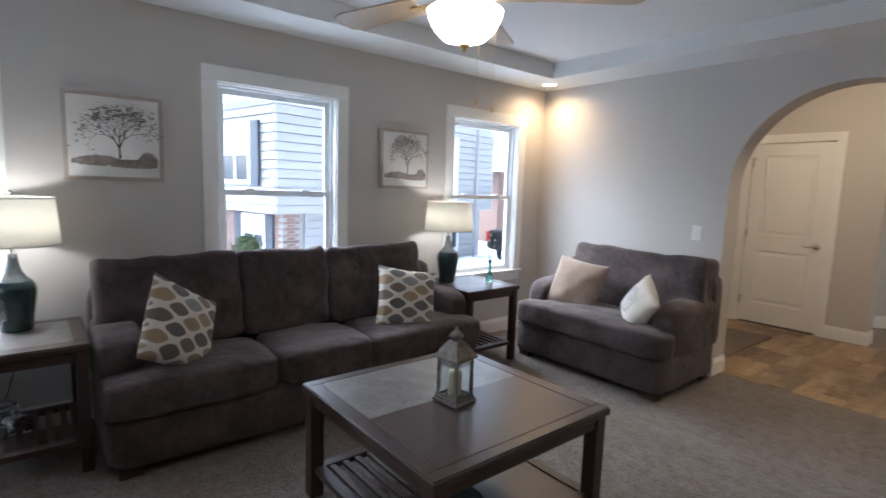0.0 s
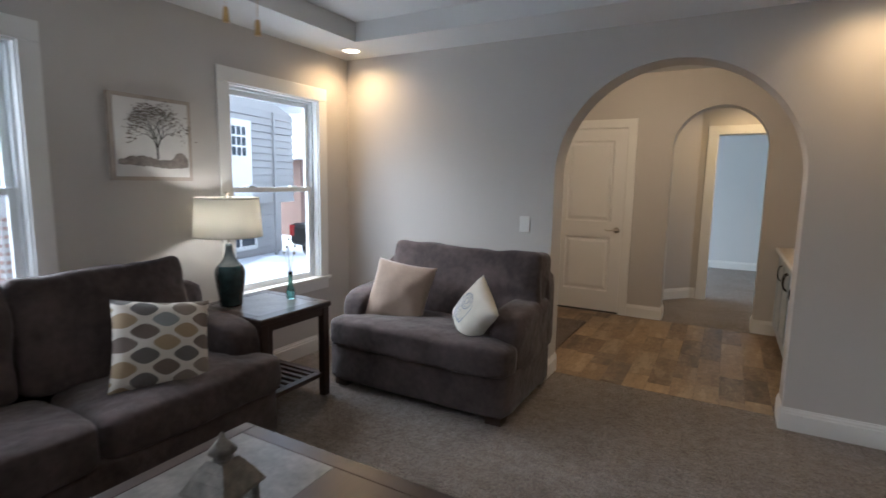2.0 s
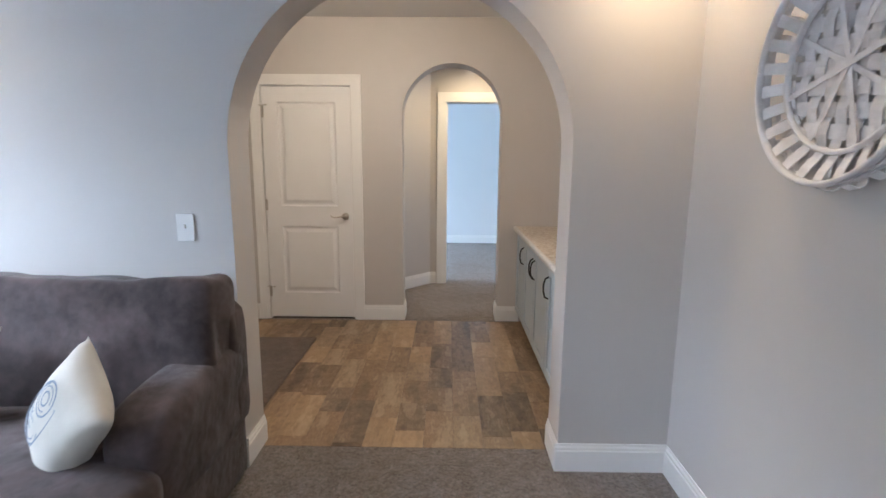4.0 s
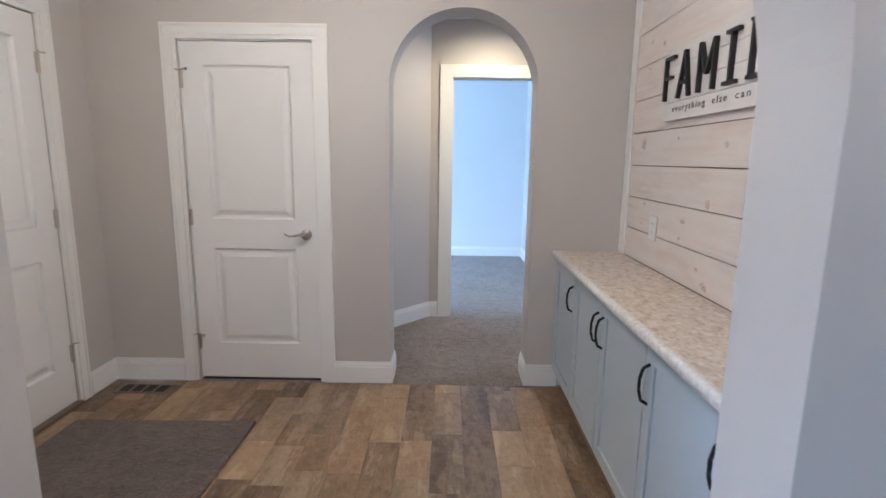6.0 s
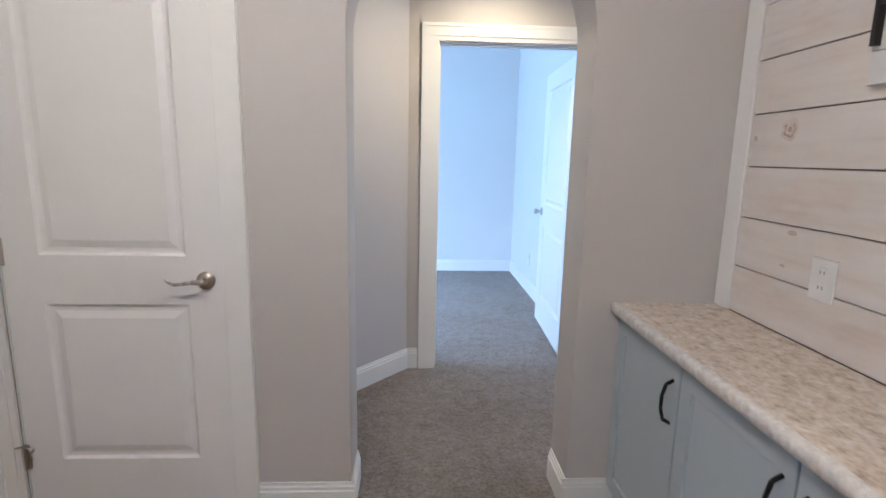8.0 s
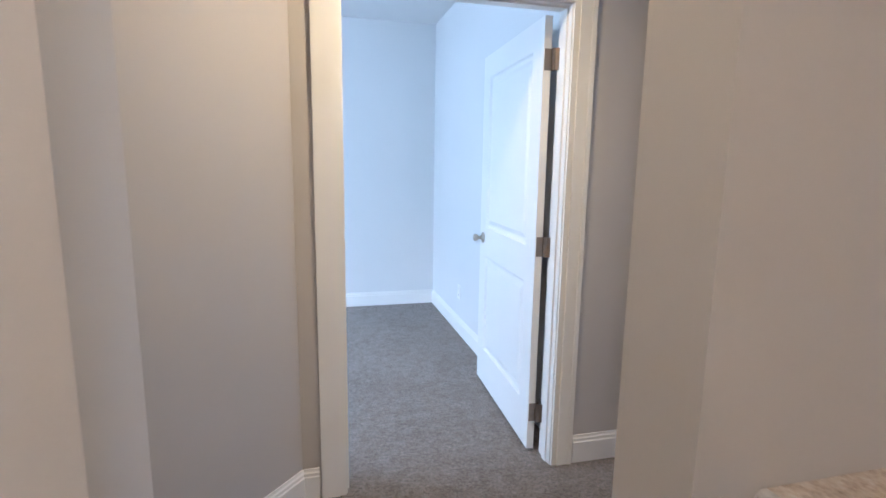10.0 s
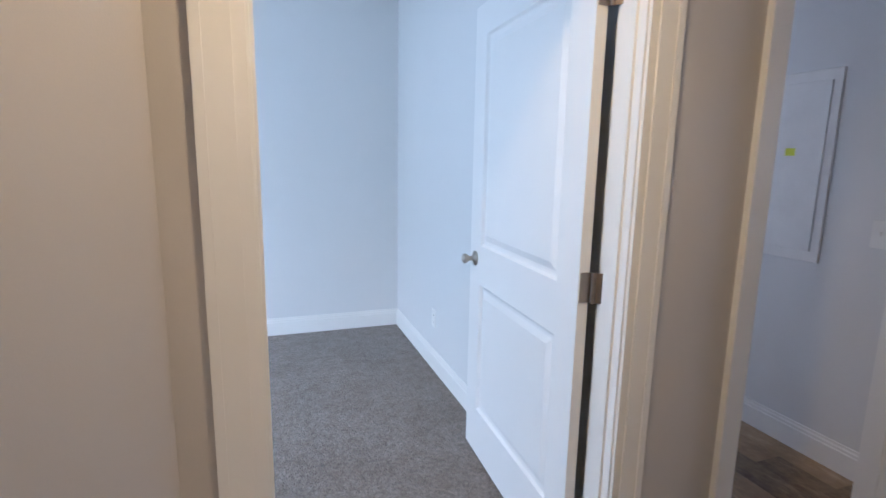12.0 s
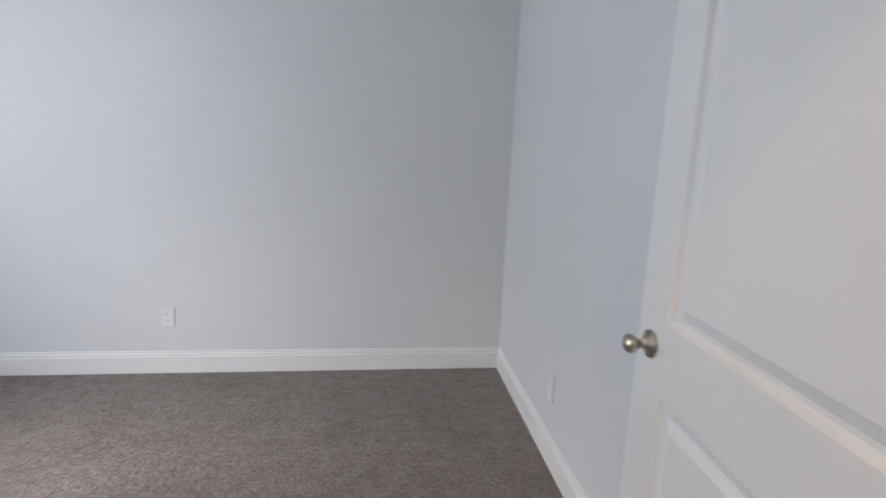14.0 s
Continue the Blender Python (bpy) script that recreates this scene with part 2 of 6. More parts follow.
def slate_inset():
    m, nt, b = material("grey_slate_tile")
    v = coords(nt)
    a = noise_tex(nt, v, 9.0, 7, 0.7)
    w = noise_tex(nt, v, 40.0, 4, 0.7)
    c = ramp(nt, a, [(0.3, (0.09, 0.082, 0.078)), (0.5, (0.15, 0.138, 0.13)), (0.7, (0.23, 0.21, 0.195))])
    c = mix(nt, 0.25, c, ramp(nt, w, [(0.35, (0.08, 0.07, 0.065)), (0.65, (0.26, 0.24, 0.22))]))
    nt.links.new(c, b.inputs["Base Color"])
    b.inputs["Roughness"].default_value = 0.33
    bump(nt, b, a, 0.15, 0.004)
    return m


slate = slate_inset()


def laminate():
    m, nt, b = material("beige_granite_laminate")
    v = coords(nt, "Object", (1.0, 0.7, 1.0))
    a = noise_tex(nt, v, 27.0, 6, 0.66)
    w = noise_tex(nt, v, 90.0, 4, 0.7)
    p = noise_tex(nt, v, 60.0, 4, 0.65)
    c = ramp(nt, a, [(0.37, (0.30, 0.21, 0.145)), (0.43, (0.52, 0.415, 0.315)), (0.50, (0.64, 0.545, 0.44)), (0.57, (0.70, 0.63, 0.54)), (0.62, (0.82, 0.79, 0.74))])
    c = mix(nt, 0.38, c, ramp(nt, p, [(0.38, (0.30, 0.21, 0.15)), (0.46, (0.60, 0.50, 0.40)), (0.60, (0.76, 0.73, 0.68))]))
    c = mix(nt, 0.2, c, ramp(nt, w, [(0.36, (0.22, 0.16, 0.115)), (0.6, (0.66, 0.60, 0.52))]))
    nt.links.new(c, b.inputs["Base Color"])
    b.inputs["Roughness"].default_value = 0.32
    bump(nt, b, w, 0.05, 0.002)
    return m


counter_mat = laminate()
edge_mat = plain("pale_laminate_edge", (0.62, 0.60, 0.57), 0.35, vary=0.22, scale=55, fine=160, relief=0.2)
# backing coloured dark so that the gaps between boards look shaded
groove_mat = plain("shadowed_backing_board", (0.20, 0.16, 0.13), 0.8)


def whitewashed_pine():
    m, nt, b = material("whitewashed_pine_board")
    info = nt.nodes.new("ShaderNodeObjectInfo")
    v = coords(nt, "Object", (30, 1.6, 30))
    mul = node(nt, "Math")
    mul.operation = "MULTIPLY"
    mul.inputs[1].default_value = 61.0
    nt.links.new(info.outputs["Random"], mul.inputs[0])
    shift = node(nt, "VectorMath")
    shift.operation = "ADD"
    nt.links.new(v, shift.inputs[0])
    nt.links.new(mul.outputs[0], shift.inputs[1])
    grain = noise_tex(nt, shift.outputs[0], 1.0, 5, 0.6)
    cloud_v = coords(nt, "Object", (2, 1.2, 4))
    shift2 = node(nt, "VectorMath")
    shift2.operation = "ADD"
    nt.links.new(cloud_v, shift2.inputs[0])
    nt.links.new(mul.outputs[0], shift2.inputs[1])
    cloud = noise_tex(nt, shift2.outputs[0], 2.5, 4, 0.6)
    c = ramp(nt, grain, [(0.22, (0.56, 0.475, 0.41)), (0.42, (0.68, 0.62, 0.565)), (0.6, (0.72, 0.67, 0.62)), (0.8, (0.76, 0.72, 0.68))])
    c = mix(nt, 0.4, c, ramp(nt, cloud, [(0.32, (0.58, 0.47, 0.385)), (0.45, (0.70, 0.64, 0.585)), (0.62, (0.76, 0.72, 0.69))]))
    nt.links.new(c, b.inputs["Base Color"])
    b.inputs["Roughness"].default_value = 0.5
    bump(nt, b, grain, 0.08, 0.002)
    return m


pine = whitewashed_pine()
knot_halo = plain("tan_grain_round_knot", (0.65, 0.57, 0.50), 0.55, vary=0.12, scale=40, fine=300)
knot_mat = plain("brown_pine_knot", (0.43, 0.335, 0.27), 0.6, vary=0.4, scale=60, fine=300)


def ogee_fabric():
    """Cream lattice on cells of slate, taupe, mustard and charcoal."""
    m, nt, b = material("ogee_print_fabric")
    v = coords(nt, "Object", (5.8, 9.2, 1))
    sep = nt.nodes.new("ShaderNodeSeparateXYZ")
    nt.links.new(v, sep.inputs[0])

    def math_node(op, a, c=None, d=None):
        n = nt.nodes.new("ShaderNodeMath")
        n.operation = op
        for i, val in enumerate((a, c, d)):
            if val is None:
                continue
            if isinstance(val, (int, float)):
                n.inputs[i].default_value = val
            else:
                nt.links.new(val, n.inputs[i])
        return n.outputs[0]

    u, w = sep.outputs[0], sep.outputs[1]
    cu = math_node("COSINE", math_node("MULTIPLY", u, 2 * math.pi))
    cw = math_node("COSINE", math_node("MULTIPLY", w, 2 * math.pi))
    g = math_node("ADD", cu, cw)
    line = math_node("LESS_THAN", math_node("ABSOLUTE", g), 0.52)
    high = math_node("GREATER_THAN", g, 0.0)

    def cell(op):
        comb = nt.nodes.new("ShaderNodeCombineXYZ")
        nt.links.new(math_node(op, u), comb.inputs[0])
        nt.links.new(math_node(op, w), comb.inputs[1])
        comb.inputs[2].default_value = 3.7 if op == "ROUND" else 9.1
        wn_ = nt.nodes.new("ShaderNodeTexWhiteNoise")
        nt.links.new(comb.outputs[0], wn_.inputs["Vector"])
        return wn_.outputs["Value"]

    pick = mix(nt, high, cell("FLOOR"), cell("ROUND"))
    cols = nt.nodes.new("ShaderNodeValToRGB")
    cols.color_ramp.interpolation = "CONSTANT"
    els = cols.color_ramp.elements
    shades = [(0.21, 0.23, 0.235), (0.12, 0.085, 0.068), (0.30, 0.215, 0.115), (0.085, 0.08, 0.082), (0.20, 0.16, 0.13)]
    while len(els) < len(shades):
        els.new(0.5)
    for i, (e, s) in enumerate(zip(els, shades)):
        e.position, e.color = i / len(shades), (*s, 1)
    nt.links.new(pick, cols.inputs[0])
    c = mix(nt, line, cols.outputs[0], (0.62, 0.58, 0.52))
    weave = noise_tex(nt, coords(nt), 500, 2)
    c = mix(nt, 0.15, c, ramp(nt, weave, [(0.3, (0.1, 0.09, 0.08)), (0.7, (0.6, 0.57, 0.52))]))
    nt.links.new(c, b.inputs["Base Color"])
    b.inputs["Roughness"].default_value = 0.9
    n1 = bump(nt, b, line, 0.3, 0.003)
    bump(nt, b, weave, 0.35, 0.002, n1)
    return m


ogee = ogee_fabric()


def glass_material(name, colour=(1, 1, 1), rough=0.0):
    m, nt, b = material(name)
    b.inputs["Base Color"].default_value = (*colour, 1)
    b.inputs["Transmission Weight"].default_value = 1.0
    b.inputs["Roughness"].default_value = rough
    b.inputs["IOR"].default_value = 1.45
    return m


def pane_material():
    m, nt, b = material("clear_window_glass")
    clear = nt.nodes.new("ShaderNodeBsdfTransparent")
    clear.inputs[0].default_value = (0.95, 0.97, 0.97, 1)
    gloss = nt.nodes.new("ShaderNodeBsdfGlossy")
    gloss.inputs["Roughness"].default_value = 0.01
    ms = nt.nodes.new("ShaderNodeMixShader")
    ms.inputs[0].default_value = 0.04
    nt.links.new(clear.outputs[0], ms.inputs[1])
    nt.links.new(gloss.outputs[0], ms.inputs[2])
    nt.links.new(ms.outputs[0], nt.nodes["Material Output"].inputs["Surface"])
    return m


pane_mat = pane_material()
clear_glass = glass_material("clear_glass", (0.90, 0.96, 0.95))
teal_glass = glass_material("pale_teal_glass", (0.55, 0.85, 0.82))


def shade_material(name, colour, through_part=0.5):
    m, nt, b = material(name)
    dif = nt.nodes.new("ShaderNodeBsdfDiffuse")
    tra = nt.nodes.new("ShaderNodeBsdfTranslucent")
    w = noise_tex(nt, coords(nt), 300, 2)
    c = ramp(nt, w, [(0.3, tuple(0.93 * k for k in colour)), (0.7, colour)])
    nt.links.new(c, dif.inputs[0])
    nt.links.new(c, tra.inputs[0])
    ms = nt.nodes.new("ShaderNodeMixShader")
    ms.inputs[0].default_value = through_part
    nt.links.new(dif.outputs[0], ms.inputs[1])
    nt.links.new(tra.outputs[0], ms.inputs[2])
    nt.links.new(ms.outputs[0], nt.nodes["Material Output"].inputs["Surface"])
    return m


linen_shade = shade_material("cream_linen_shade", (0.85, 0.82, 0.74), 0.45)
frosted = shade_material("frosted_glass_bowl", (0.92, 0.88, 0.78), 0.6)


def glow(name, colour, strength):
    m, nt, b = material(name)
    b.inputs["Emission Color"].default_value = (*colour, 1)
    b.inputs["Emission Strength"].default_value = strength
    return m


bowl_glow = glow("lit_frosted_bowl", (1.0, 0.86, 0.66), 2.6)
entry_glow = glow("lit_frosted_diffuser", (1.0, 0.70, 0.41), 14.0)
can_glow = glow("lit_downlight_lens", (1.0, 0.80, 0.55), 2.5)


def glazed(name, colour, dark):
    m, nt, b = material(name)
    v = coords(nt)
    a = noise_tex(nt, v, 18.0, 4, 0.6)
    nt.links.new(ramp(nt, a, [(0.3, dark), (0.7, colour)]), b.inputs["Base Color"])
    b.inputs["Roughness"].default_value = 0.16
    b.inputs["Coat Weight"].default_value = 0.4
    return m


teal_ceramic = glazed("dark_teal_glaze", (0.020, 0.050, 0.052), (0.010, 0.022, 0.026))
grey_ceramic = glazed("grey_glaze_band", (0.10, 0.115, 0.12), (0.06, 0.07, 0.075))
siding_mat = plain("grey_vinyl_siding", (0.38, 0.368, 0.358), 0.55, vary=0.05, scale=2, fine=60, relief=0.1)
brick_mat = plain("red_brown_brick", (0.26, 0.17, 0.14), 0.85, vary=0.45, scale=9, fine=60, relief=0.4)
barn_paint = plain("dull_brown_siding", (0.20, 0.125, 0.10), 0.8, vary=0.15, scale=2, fine=40, relief=0.2)
mortar_mat = plain("grey_mortar", (0.36, 0.34, 0.32), 0.9, vary=0.1)
roof_mat = plain("snowy_grey_roof", (0.70, 0.72, 0.75), 0.8, vary=0.1, scale=2)
shutter_mat = plain("navy_shutter", (0.03, 0.04, 0.06), 0.5)
teal_siding = plain("teal_metal_siding", (0.09, 0.22, 0.25), 0.5, vary=0.06, scale=1)
evergreen_mat = plain("evergreen_foliage", (0.055, 0.085, 0.025), 0.8, vary=0.5, scale=6, fine=40)
twig_mat = plain("bare_twig", (0.085, 0.06, 0.05), 0.85, vary=0.3, scale=10)
asphalt = plain("wet_asphalt", (0.055, 0.058, 0.062), 0.4, vary=0.3, scale=1.0, fine=30)
hill_mat = plain("far_wooded_hill", (0.115, 0.135, 0.16), 0.95, vary=0.2, scale=0.05, fine=1)
red_paint = plain("red_vehicle_paint", (0.45, 0.02, 0.02), 0.25, relief=0.0)
# pale colour for the white that the house's upper panes reflect
pane_reflection = plain("pale_reflecting_pane", (0.50, 0.52, 0.54), 0.2, vary=0.1, scale=1)
dark_window = plain("dark_house_pane", (0.05, 0.06, 0.075), 0.1, vary=0.2, scale=1)

# ---- mesh helpers ----


def part(name, bm, mat, parent=None, label="", smooth=False):
    me = bpy.data.meshes.new(name)
    bmesh.ops.recalc_face_normals(bm, faces=bm.faces)
    bm.to_mesh(me)
    bm.free()
    if smooth:
        for p in me.polygons:
            p.use_smooth = True
    me.materials.append(mat)
    ob = new(name, me)
    if parent:
        ob.parent = parent
    if label:
        tagged(ob, label)
    return ob


def thing(name, place, rz, label, category, group="", kind=""):
    ob = new(name)
    ob.matrix_world = pose(*place, 0, 0, rz)
    return tagged(ob, label, category, group, kind)


def structure(name, bm, mat, label="", category="", smooth=False):
    return tagged(part(name, bm, mat, None, "", smooth), label, category, "", "structure")


def box(bm, x0, x1, y0, y1, z0, z1, bevel=0.0, seg=2):
    m = Matrix.Translation(((x0 + x1) / 2, (y0 + y1) / 2, (z0 + z1) / 2)) @ Matrix.Diagonal((abs(x1 - x0), abs(y1 - y0), abs(z1 - z0), 1))
    r = bmesh.ops.create_cube(bm, size=1, matrix=m)
    if bevel:
        edges = list({e for v in r["verts"] for e in v.link_edges})
        bmesh.ops.bevel(bm, geom=edges, offset=bevel, segments=seg, affect="EDGES", profile=0.5)
    return bm


def boxes(*rows, bevel=0.0):
    bm = bmesh.new()
    for r in rows:
        box(bm, *r, bevel=bevel)
    return bm


def one(*r, bevel=0.0, seg=2):
    return box(bmesh.new(), *r, bevel=bevel, seg=seg)


def rod(bm, a, b, r0, r1=None, seg=12):
    a, b = Vector(a), Vector(b)
    d = b - a
    m = Matrix.Translation((a + b) / 2) @ d.to_track_quat("Z", "Y").to_matrix().to_4x4()
    bmesh.ops.create_cone(bm, cap_ends=True, segments=seg, radius1=r0, radius2=r0 if r1 is None else r1, depth=d.length, matrix=m)
    return bm


def lathe(bm, profile, seg=32, centre=(0, 0)):
    rings = []
    for r, z in profile:
        rings.append([bm.verts.new((centre[0] + r * math.cos(2 * math.pi * i / seg), centre[1] + r * math.sin(2 * math.pi * i / seg), z)) for i in range(seg)])
    for a, b in zip(rings, rings[1:]):
        for i in range(seg):
            bm.faces.new((a[i], a[(i + 1) % seg], b[(i + 1) % seg], b[i]))
    return bm


def tube(bm, pts, r, seg=8):
    for a, b in zip(pts, pts[1:]):
        if (Vector(a) - Vector(b)).length > 1e-5:
            rod(bm, a, b, r, r, seg)
    return bm


def plate(bm, outline, axis, a0, a1):
    """A flat outline (pairs) pulled from a0 to a1 along an axis."""
    def at(p, a):
        return {"x": (a, p[0], p[1]), "y": (p[0], a, p[1]), "z": (p[0], p[1], a)}[axis]
    lo = [bm.verts.new(at(p, a0)) for p in outline]
    hi = [bm.verts.new(at(p, a1)) for p in outline]
    bm.faces.new(lo)
    bm.faces.new(list(reversed(hi)))
    n = len(outline)
    for i in range(n):
        bm.faces.new((lo[i], hi[i], hi[(i + 1) % n], lo[(i + 1) % n]))
    return bm


def soft_box(sx, sy, sz, n=12, power=7.0, lump=0.006, seed=0, crown=0.0):
    """A stuffed, rounded box centred on its base, with a gentle unevenness."""
    bm = bmesh.new()
    bmesh.ops.create_cube(bm, size=2)
    bmesh.ops.subdivide_edges(bm, edges=bm.edges[:], cuts=n, use_grid_fill=True)
    for v in bm.verts:
        x, y, z = v.co
        s = (abs(x) ** power + abs(y) ** power + abs(z) ** power) ** (1 / power)
        p = v.co / s
        bulge = crown * (1 - min(1, p.x * p.x)) * (1 - min(1, p.y * p.y))
        q = Vector((p.x * sx / 2, p.y * sy / 2, (p.z * 0.5 + 0.5) * sz + (bulge if p.z > 0 else 0)))
        d = noise.noise(q * 5.0 + Vector((seed * 7.3, seed * 3.1, seed))) + 0.5 * noise.noise(q * 13.0 + Vector((seed, 0, seed)))
        v.co = q + Vector(p).normalized() * d * lump
    return bm


def pillow_mesh(w, h, t, seed=0, n=22):
    """A square throw pillow, lying in its own xy plane, with drawn-in sides and pointed corners."""
    bm = bmesh.new()
    grid = {}
    for side in (1, -1):
        for i in range(n + 1):
            for j in range(n + 1):
                u, v = 2 * i / n - 1, 2 * j / n - 1
                edge = abs(u) >= 0.9999 or abs(v) >= 0.9999
                if edge and side == -1:
                    grid[side, i, j] = grid[1, i, j]
                    continue
                fat = max(0.0, (1 - u * u) * (1 - v * v)) ** 0.42
                pull = 1 - 0.07 * (1 - v * v) if abs(u) > abs(v) else 1 - 0.07 * (1 - u * u)
                x, y = u * w / 2 * pull, v * h / 2 * pull
                z = side * t / 2 * fat
                z += 0.010 * noise.noise(Vector((x * 9 + seed, y * 9, side))) * (0.3 + fat)
                grid[side, i, j] = bm.verts.new((x, y, z))
    for side in (1, -1):
        for i in range(n):
            for j in range(n):
                q = [grid[side, i, j], grid[side, i + 1, j], grid[side, i + 1, j + 1], grid[side, i, j + 1]]
                bm.faces.new(q if side == 1 else list(reversed(q)))
    return bm


def moved(bm, m):
    bmesh.ops.transform(bm, matrix=m, verts=bm.verts)
    return bm


# ---- the plan ----
XW, XR = -3.155, 0.62          # window wall and right wall of the living room
YA, YAB = 4.53, 4.755           # faces of the wall with the wide arch
YC, YCB = 6.735, 6.945         # faces of the wall with the narrow arch
YD, YDB = 8.11, 8.22           # faces of the wall with the two doors
YE = 11.015                    # far wall of the empty room
HC, HS = 2.548, 2.412          # ceiling and dropped border
XS = 0.565                     # face of the boards over the counter
XF = -2.5                      # left wall of the entry
XU = 2.02                      # right wall of the utility room
XH = 2.07                      # right wall of the hall
FLOOR_Y0, FLOOR_X1 = -2.6, 4.2

# floors
structure("floor_carpet_living", one(XW - 0.15, FLOOR_X1, FLOOR_Y0, YA + 0.165, -0.12, 0.0), carpet_mat, "taupe cut-pile carpet with darker patches", "carpet")
structure("floor_carpet_hall", one(-2.0, XH + 1.3, YC - 0.025, YD + 0.075, -0.12, 0.0), carpet_mat, "taupe cut-pile carpet of the hall", "carpet")
structure("floor_carpet_bedroom", one(XW - 0.15, 0.85, YD + 0.075, YE + 0.12, -0.12, 0.0), carpet_mat, "taupe cut-pile carpet of the empty room", "carpet")
floor_entry = structure("floor_entry", one(XF - 0.12, XS + 0.2, YA + 0.165, YC - 0.025, -0.12, -0.006), grout, "stone-look vinyl tile floor in brown shades", "floor")
floor_utility = structure("floor_utility", one(0.86, 3.6, YD + 0.075, 10.7, -0.12, -0.006), grout, "stone-look vinyl tile floor of the utility room", "floor")


def arch_outline(x0, x1, z1, cx, r, zs, n=40):
    pts = [(x0, -0.02), (cx - r, -0.02), (cx - r, zs)]
    pts += [(cx - r * math.cos(math.pi * i / n), zs + r * math.sin(math.pi * i / n)) for i in range(1, n)]
    pts += [(cx + r, zs), (cx + r, -0.02), (x1, -0.02), (x1, z1), (x0, z1)]
    return pts


def wall_x(name, x0, x1, y0, y1, z1, holes, mat=None, label="greige painted wall"):
    """A wall that runs along y, with rectangular holes (ya, yb, za, zb)."""
    bm = bmesh.new()
    at = y0
    for ya, yb, za, zb in sorted(holes):
        box(bm, x0, x1, at, ya, -0.02, z1)
        if za > 0:
            box(bm, x0, x1, ya, yb, -0.02, za)
        box(bm, x0, x1, ya, yb, zb, z1)
        at = yb
    box(bm, x0, x1, at, y1, -0.02, z1)
    return structure(name, bm, mat or wall_paint, label, "wall")


def wall_y(name, y0, y1, x0, x1, z1, holes, mat=None, label="greige painted wall"):
    bm = bmesh.new()
    at = x0
    for xa, xb, za, zb in sorted(holes):
        box(bm, at, xa, y0, y1, -0.02, z1)
        if za > 0:
            box(bm, xa, xb, y0, y1, -0.02, za)
        box(bm, xa, xb, y0, y1, zb, z1)
        at = xb
    box(bm, at, x1, y0, y1, -0.02, z1)
    return structure(name, bm, mat or wall_paint, label, "wall")


WZ0, WZ1 = 0.60, 2.035
WINDOWS = [(-0.606, 0.239), (1.358, 2.205), (3.331, 4.164)]
wall_x("wall_west", XW - 0.15, XW, FLOOR_Y0, YAB, HC + 0.1, [(a, b, WZ0, WZ1) for a, b in WINDOWS], None, "greige painted wall with three tall windows")
A1 = (-0.60, 0.72, 1.465)
A2 = (-0.372, 0.4175, 1.778)
bm = plate(bmesh.new(), arch_outline(XW, FLOOR_X1, HC + 0.1, *A1), "y", YA, YAB)
structure("wall_arch_wide", bm, wall_paint, "greige painted wall with a wide round arch", "wall")
# closet doorway cut beside the narrow arch
CL0, CL1, CLH = -1.972, -1.220, 2.012
bm = bmesh.new()
box(bm, XF - 0.12, CL0, YC, YCB, -0.02, HC + 0.1)
box(bm, CL0, CL1, YC, YCB, CLH, HC + 0.1)
plate(bm, arch_outline(CL1, FLOOR_X1, HC + 0.1, *A2), "y", YC, YCB)
structure("wall_arch_narrow", bm, wall_paint, "greige painted wall with a narrow round arch and a closet door", "wall")
structure("closet_back", boxes((XF - 0.12, -1.42, YCB + 0.3, YCB + 0.4, -0.02, HC)), wall_paint, "plain closet wall", "wall")
wall_x("wall_living_right", XR, XR + 0.12, 2.25, YA, HC + 0.1, [], None, "greige painted wall with a round basket on it")
FD0, FD1 = 5.42, 6.40
wall_x("wall_entry_left", XF - 0.12, XF, YAB, YC, HC + 0.1, [(FD0, FD1, 0, 2.05)], None, "greige entry wall with the front door")
wall_x("wall_entry_right", XS + 0.022, XS + 0.14, YAB, YC, HC + 0.1, [], None, "wall behind the boards")
# hall: slanted wall, doors wall, right wall
bm = plate(bmesh.new(), [(-0.603, YD), (-1.32, 7.31), (-1.42, 7.31), (-0.70, YDB - 0.02), (-0.603, YDB - 0.02)], "z", -0.02, HC)
structure("wall_hall_slanted", bm, wall_paint, "greige slanted hall wall", "wall")
wall_x("wall_hall_left", -1.42, -1.32, YCB, 7.31, HC, [], None, "greige hall wall")
BD0, BD1, BDH = -0.428, 0.512, 2.035
UD0, UD1 = 0.992, 1.84
wall_y("wall_doors", YD, YDB, -0.603, XH + 0.12, HC + 0.1, [(BD0, BD1, 0, BDH), (UD0, UD1, 0, BDH)], None, "greige hall wall with two door openings")
HD0, HD1 = 7.10, 7.92
wall_x("wall_hall_right", XH, XH + 0.12, YCB, YD, HC + 0.1, [(HD0, HD1, 0, BDH)], None, "greige hall wall with an open door")
# closes the unseen room; the opening is added to go with the fill lamp
structure("wall_behind_far_fill", boxes((XFAR, XFAR + 0.1, YCB, 7.05, -0.02, HC), (XFAR, XFAR + 0.1, 7.95, YD, -0.02, HC), (XFAR, XFAR + 0.1, 7.05, 7.95, -0.02, 1.1), (XFAR, XFAR + 0.1, 7.05, 7.95, 1.9, HC), (XH + 0.12, XH + 1.3, YCB - 0.1, YCB, -0.02, HC), (XH + 0.12, XH + 1.3, YD, YDB, -0.02, HC)), room_paint, "pale wall with an added opening behind the fill lamp", "wall")
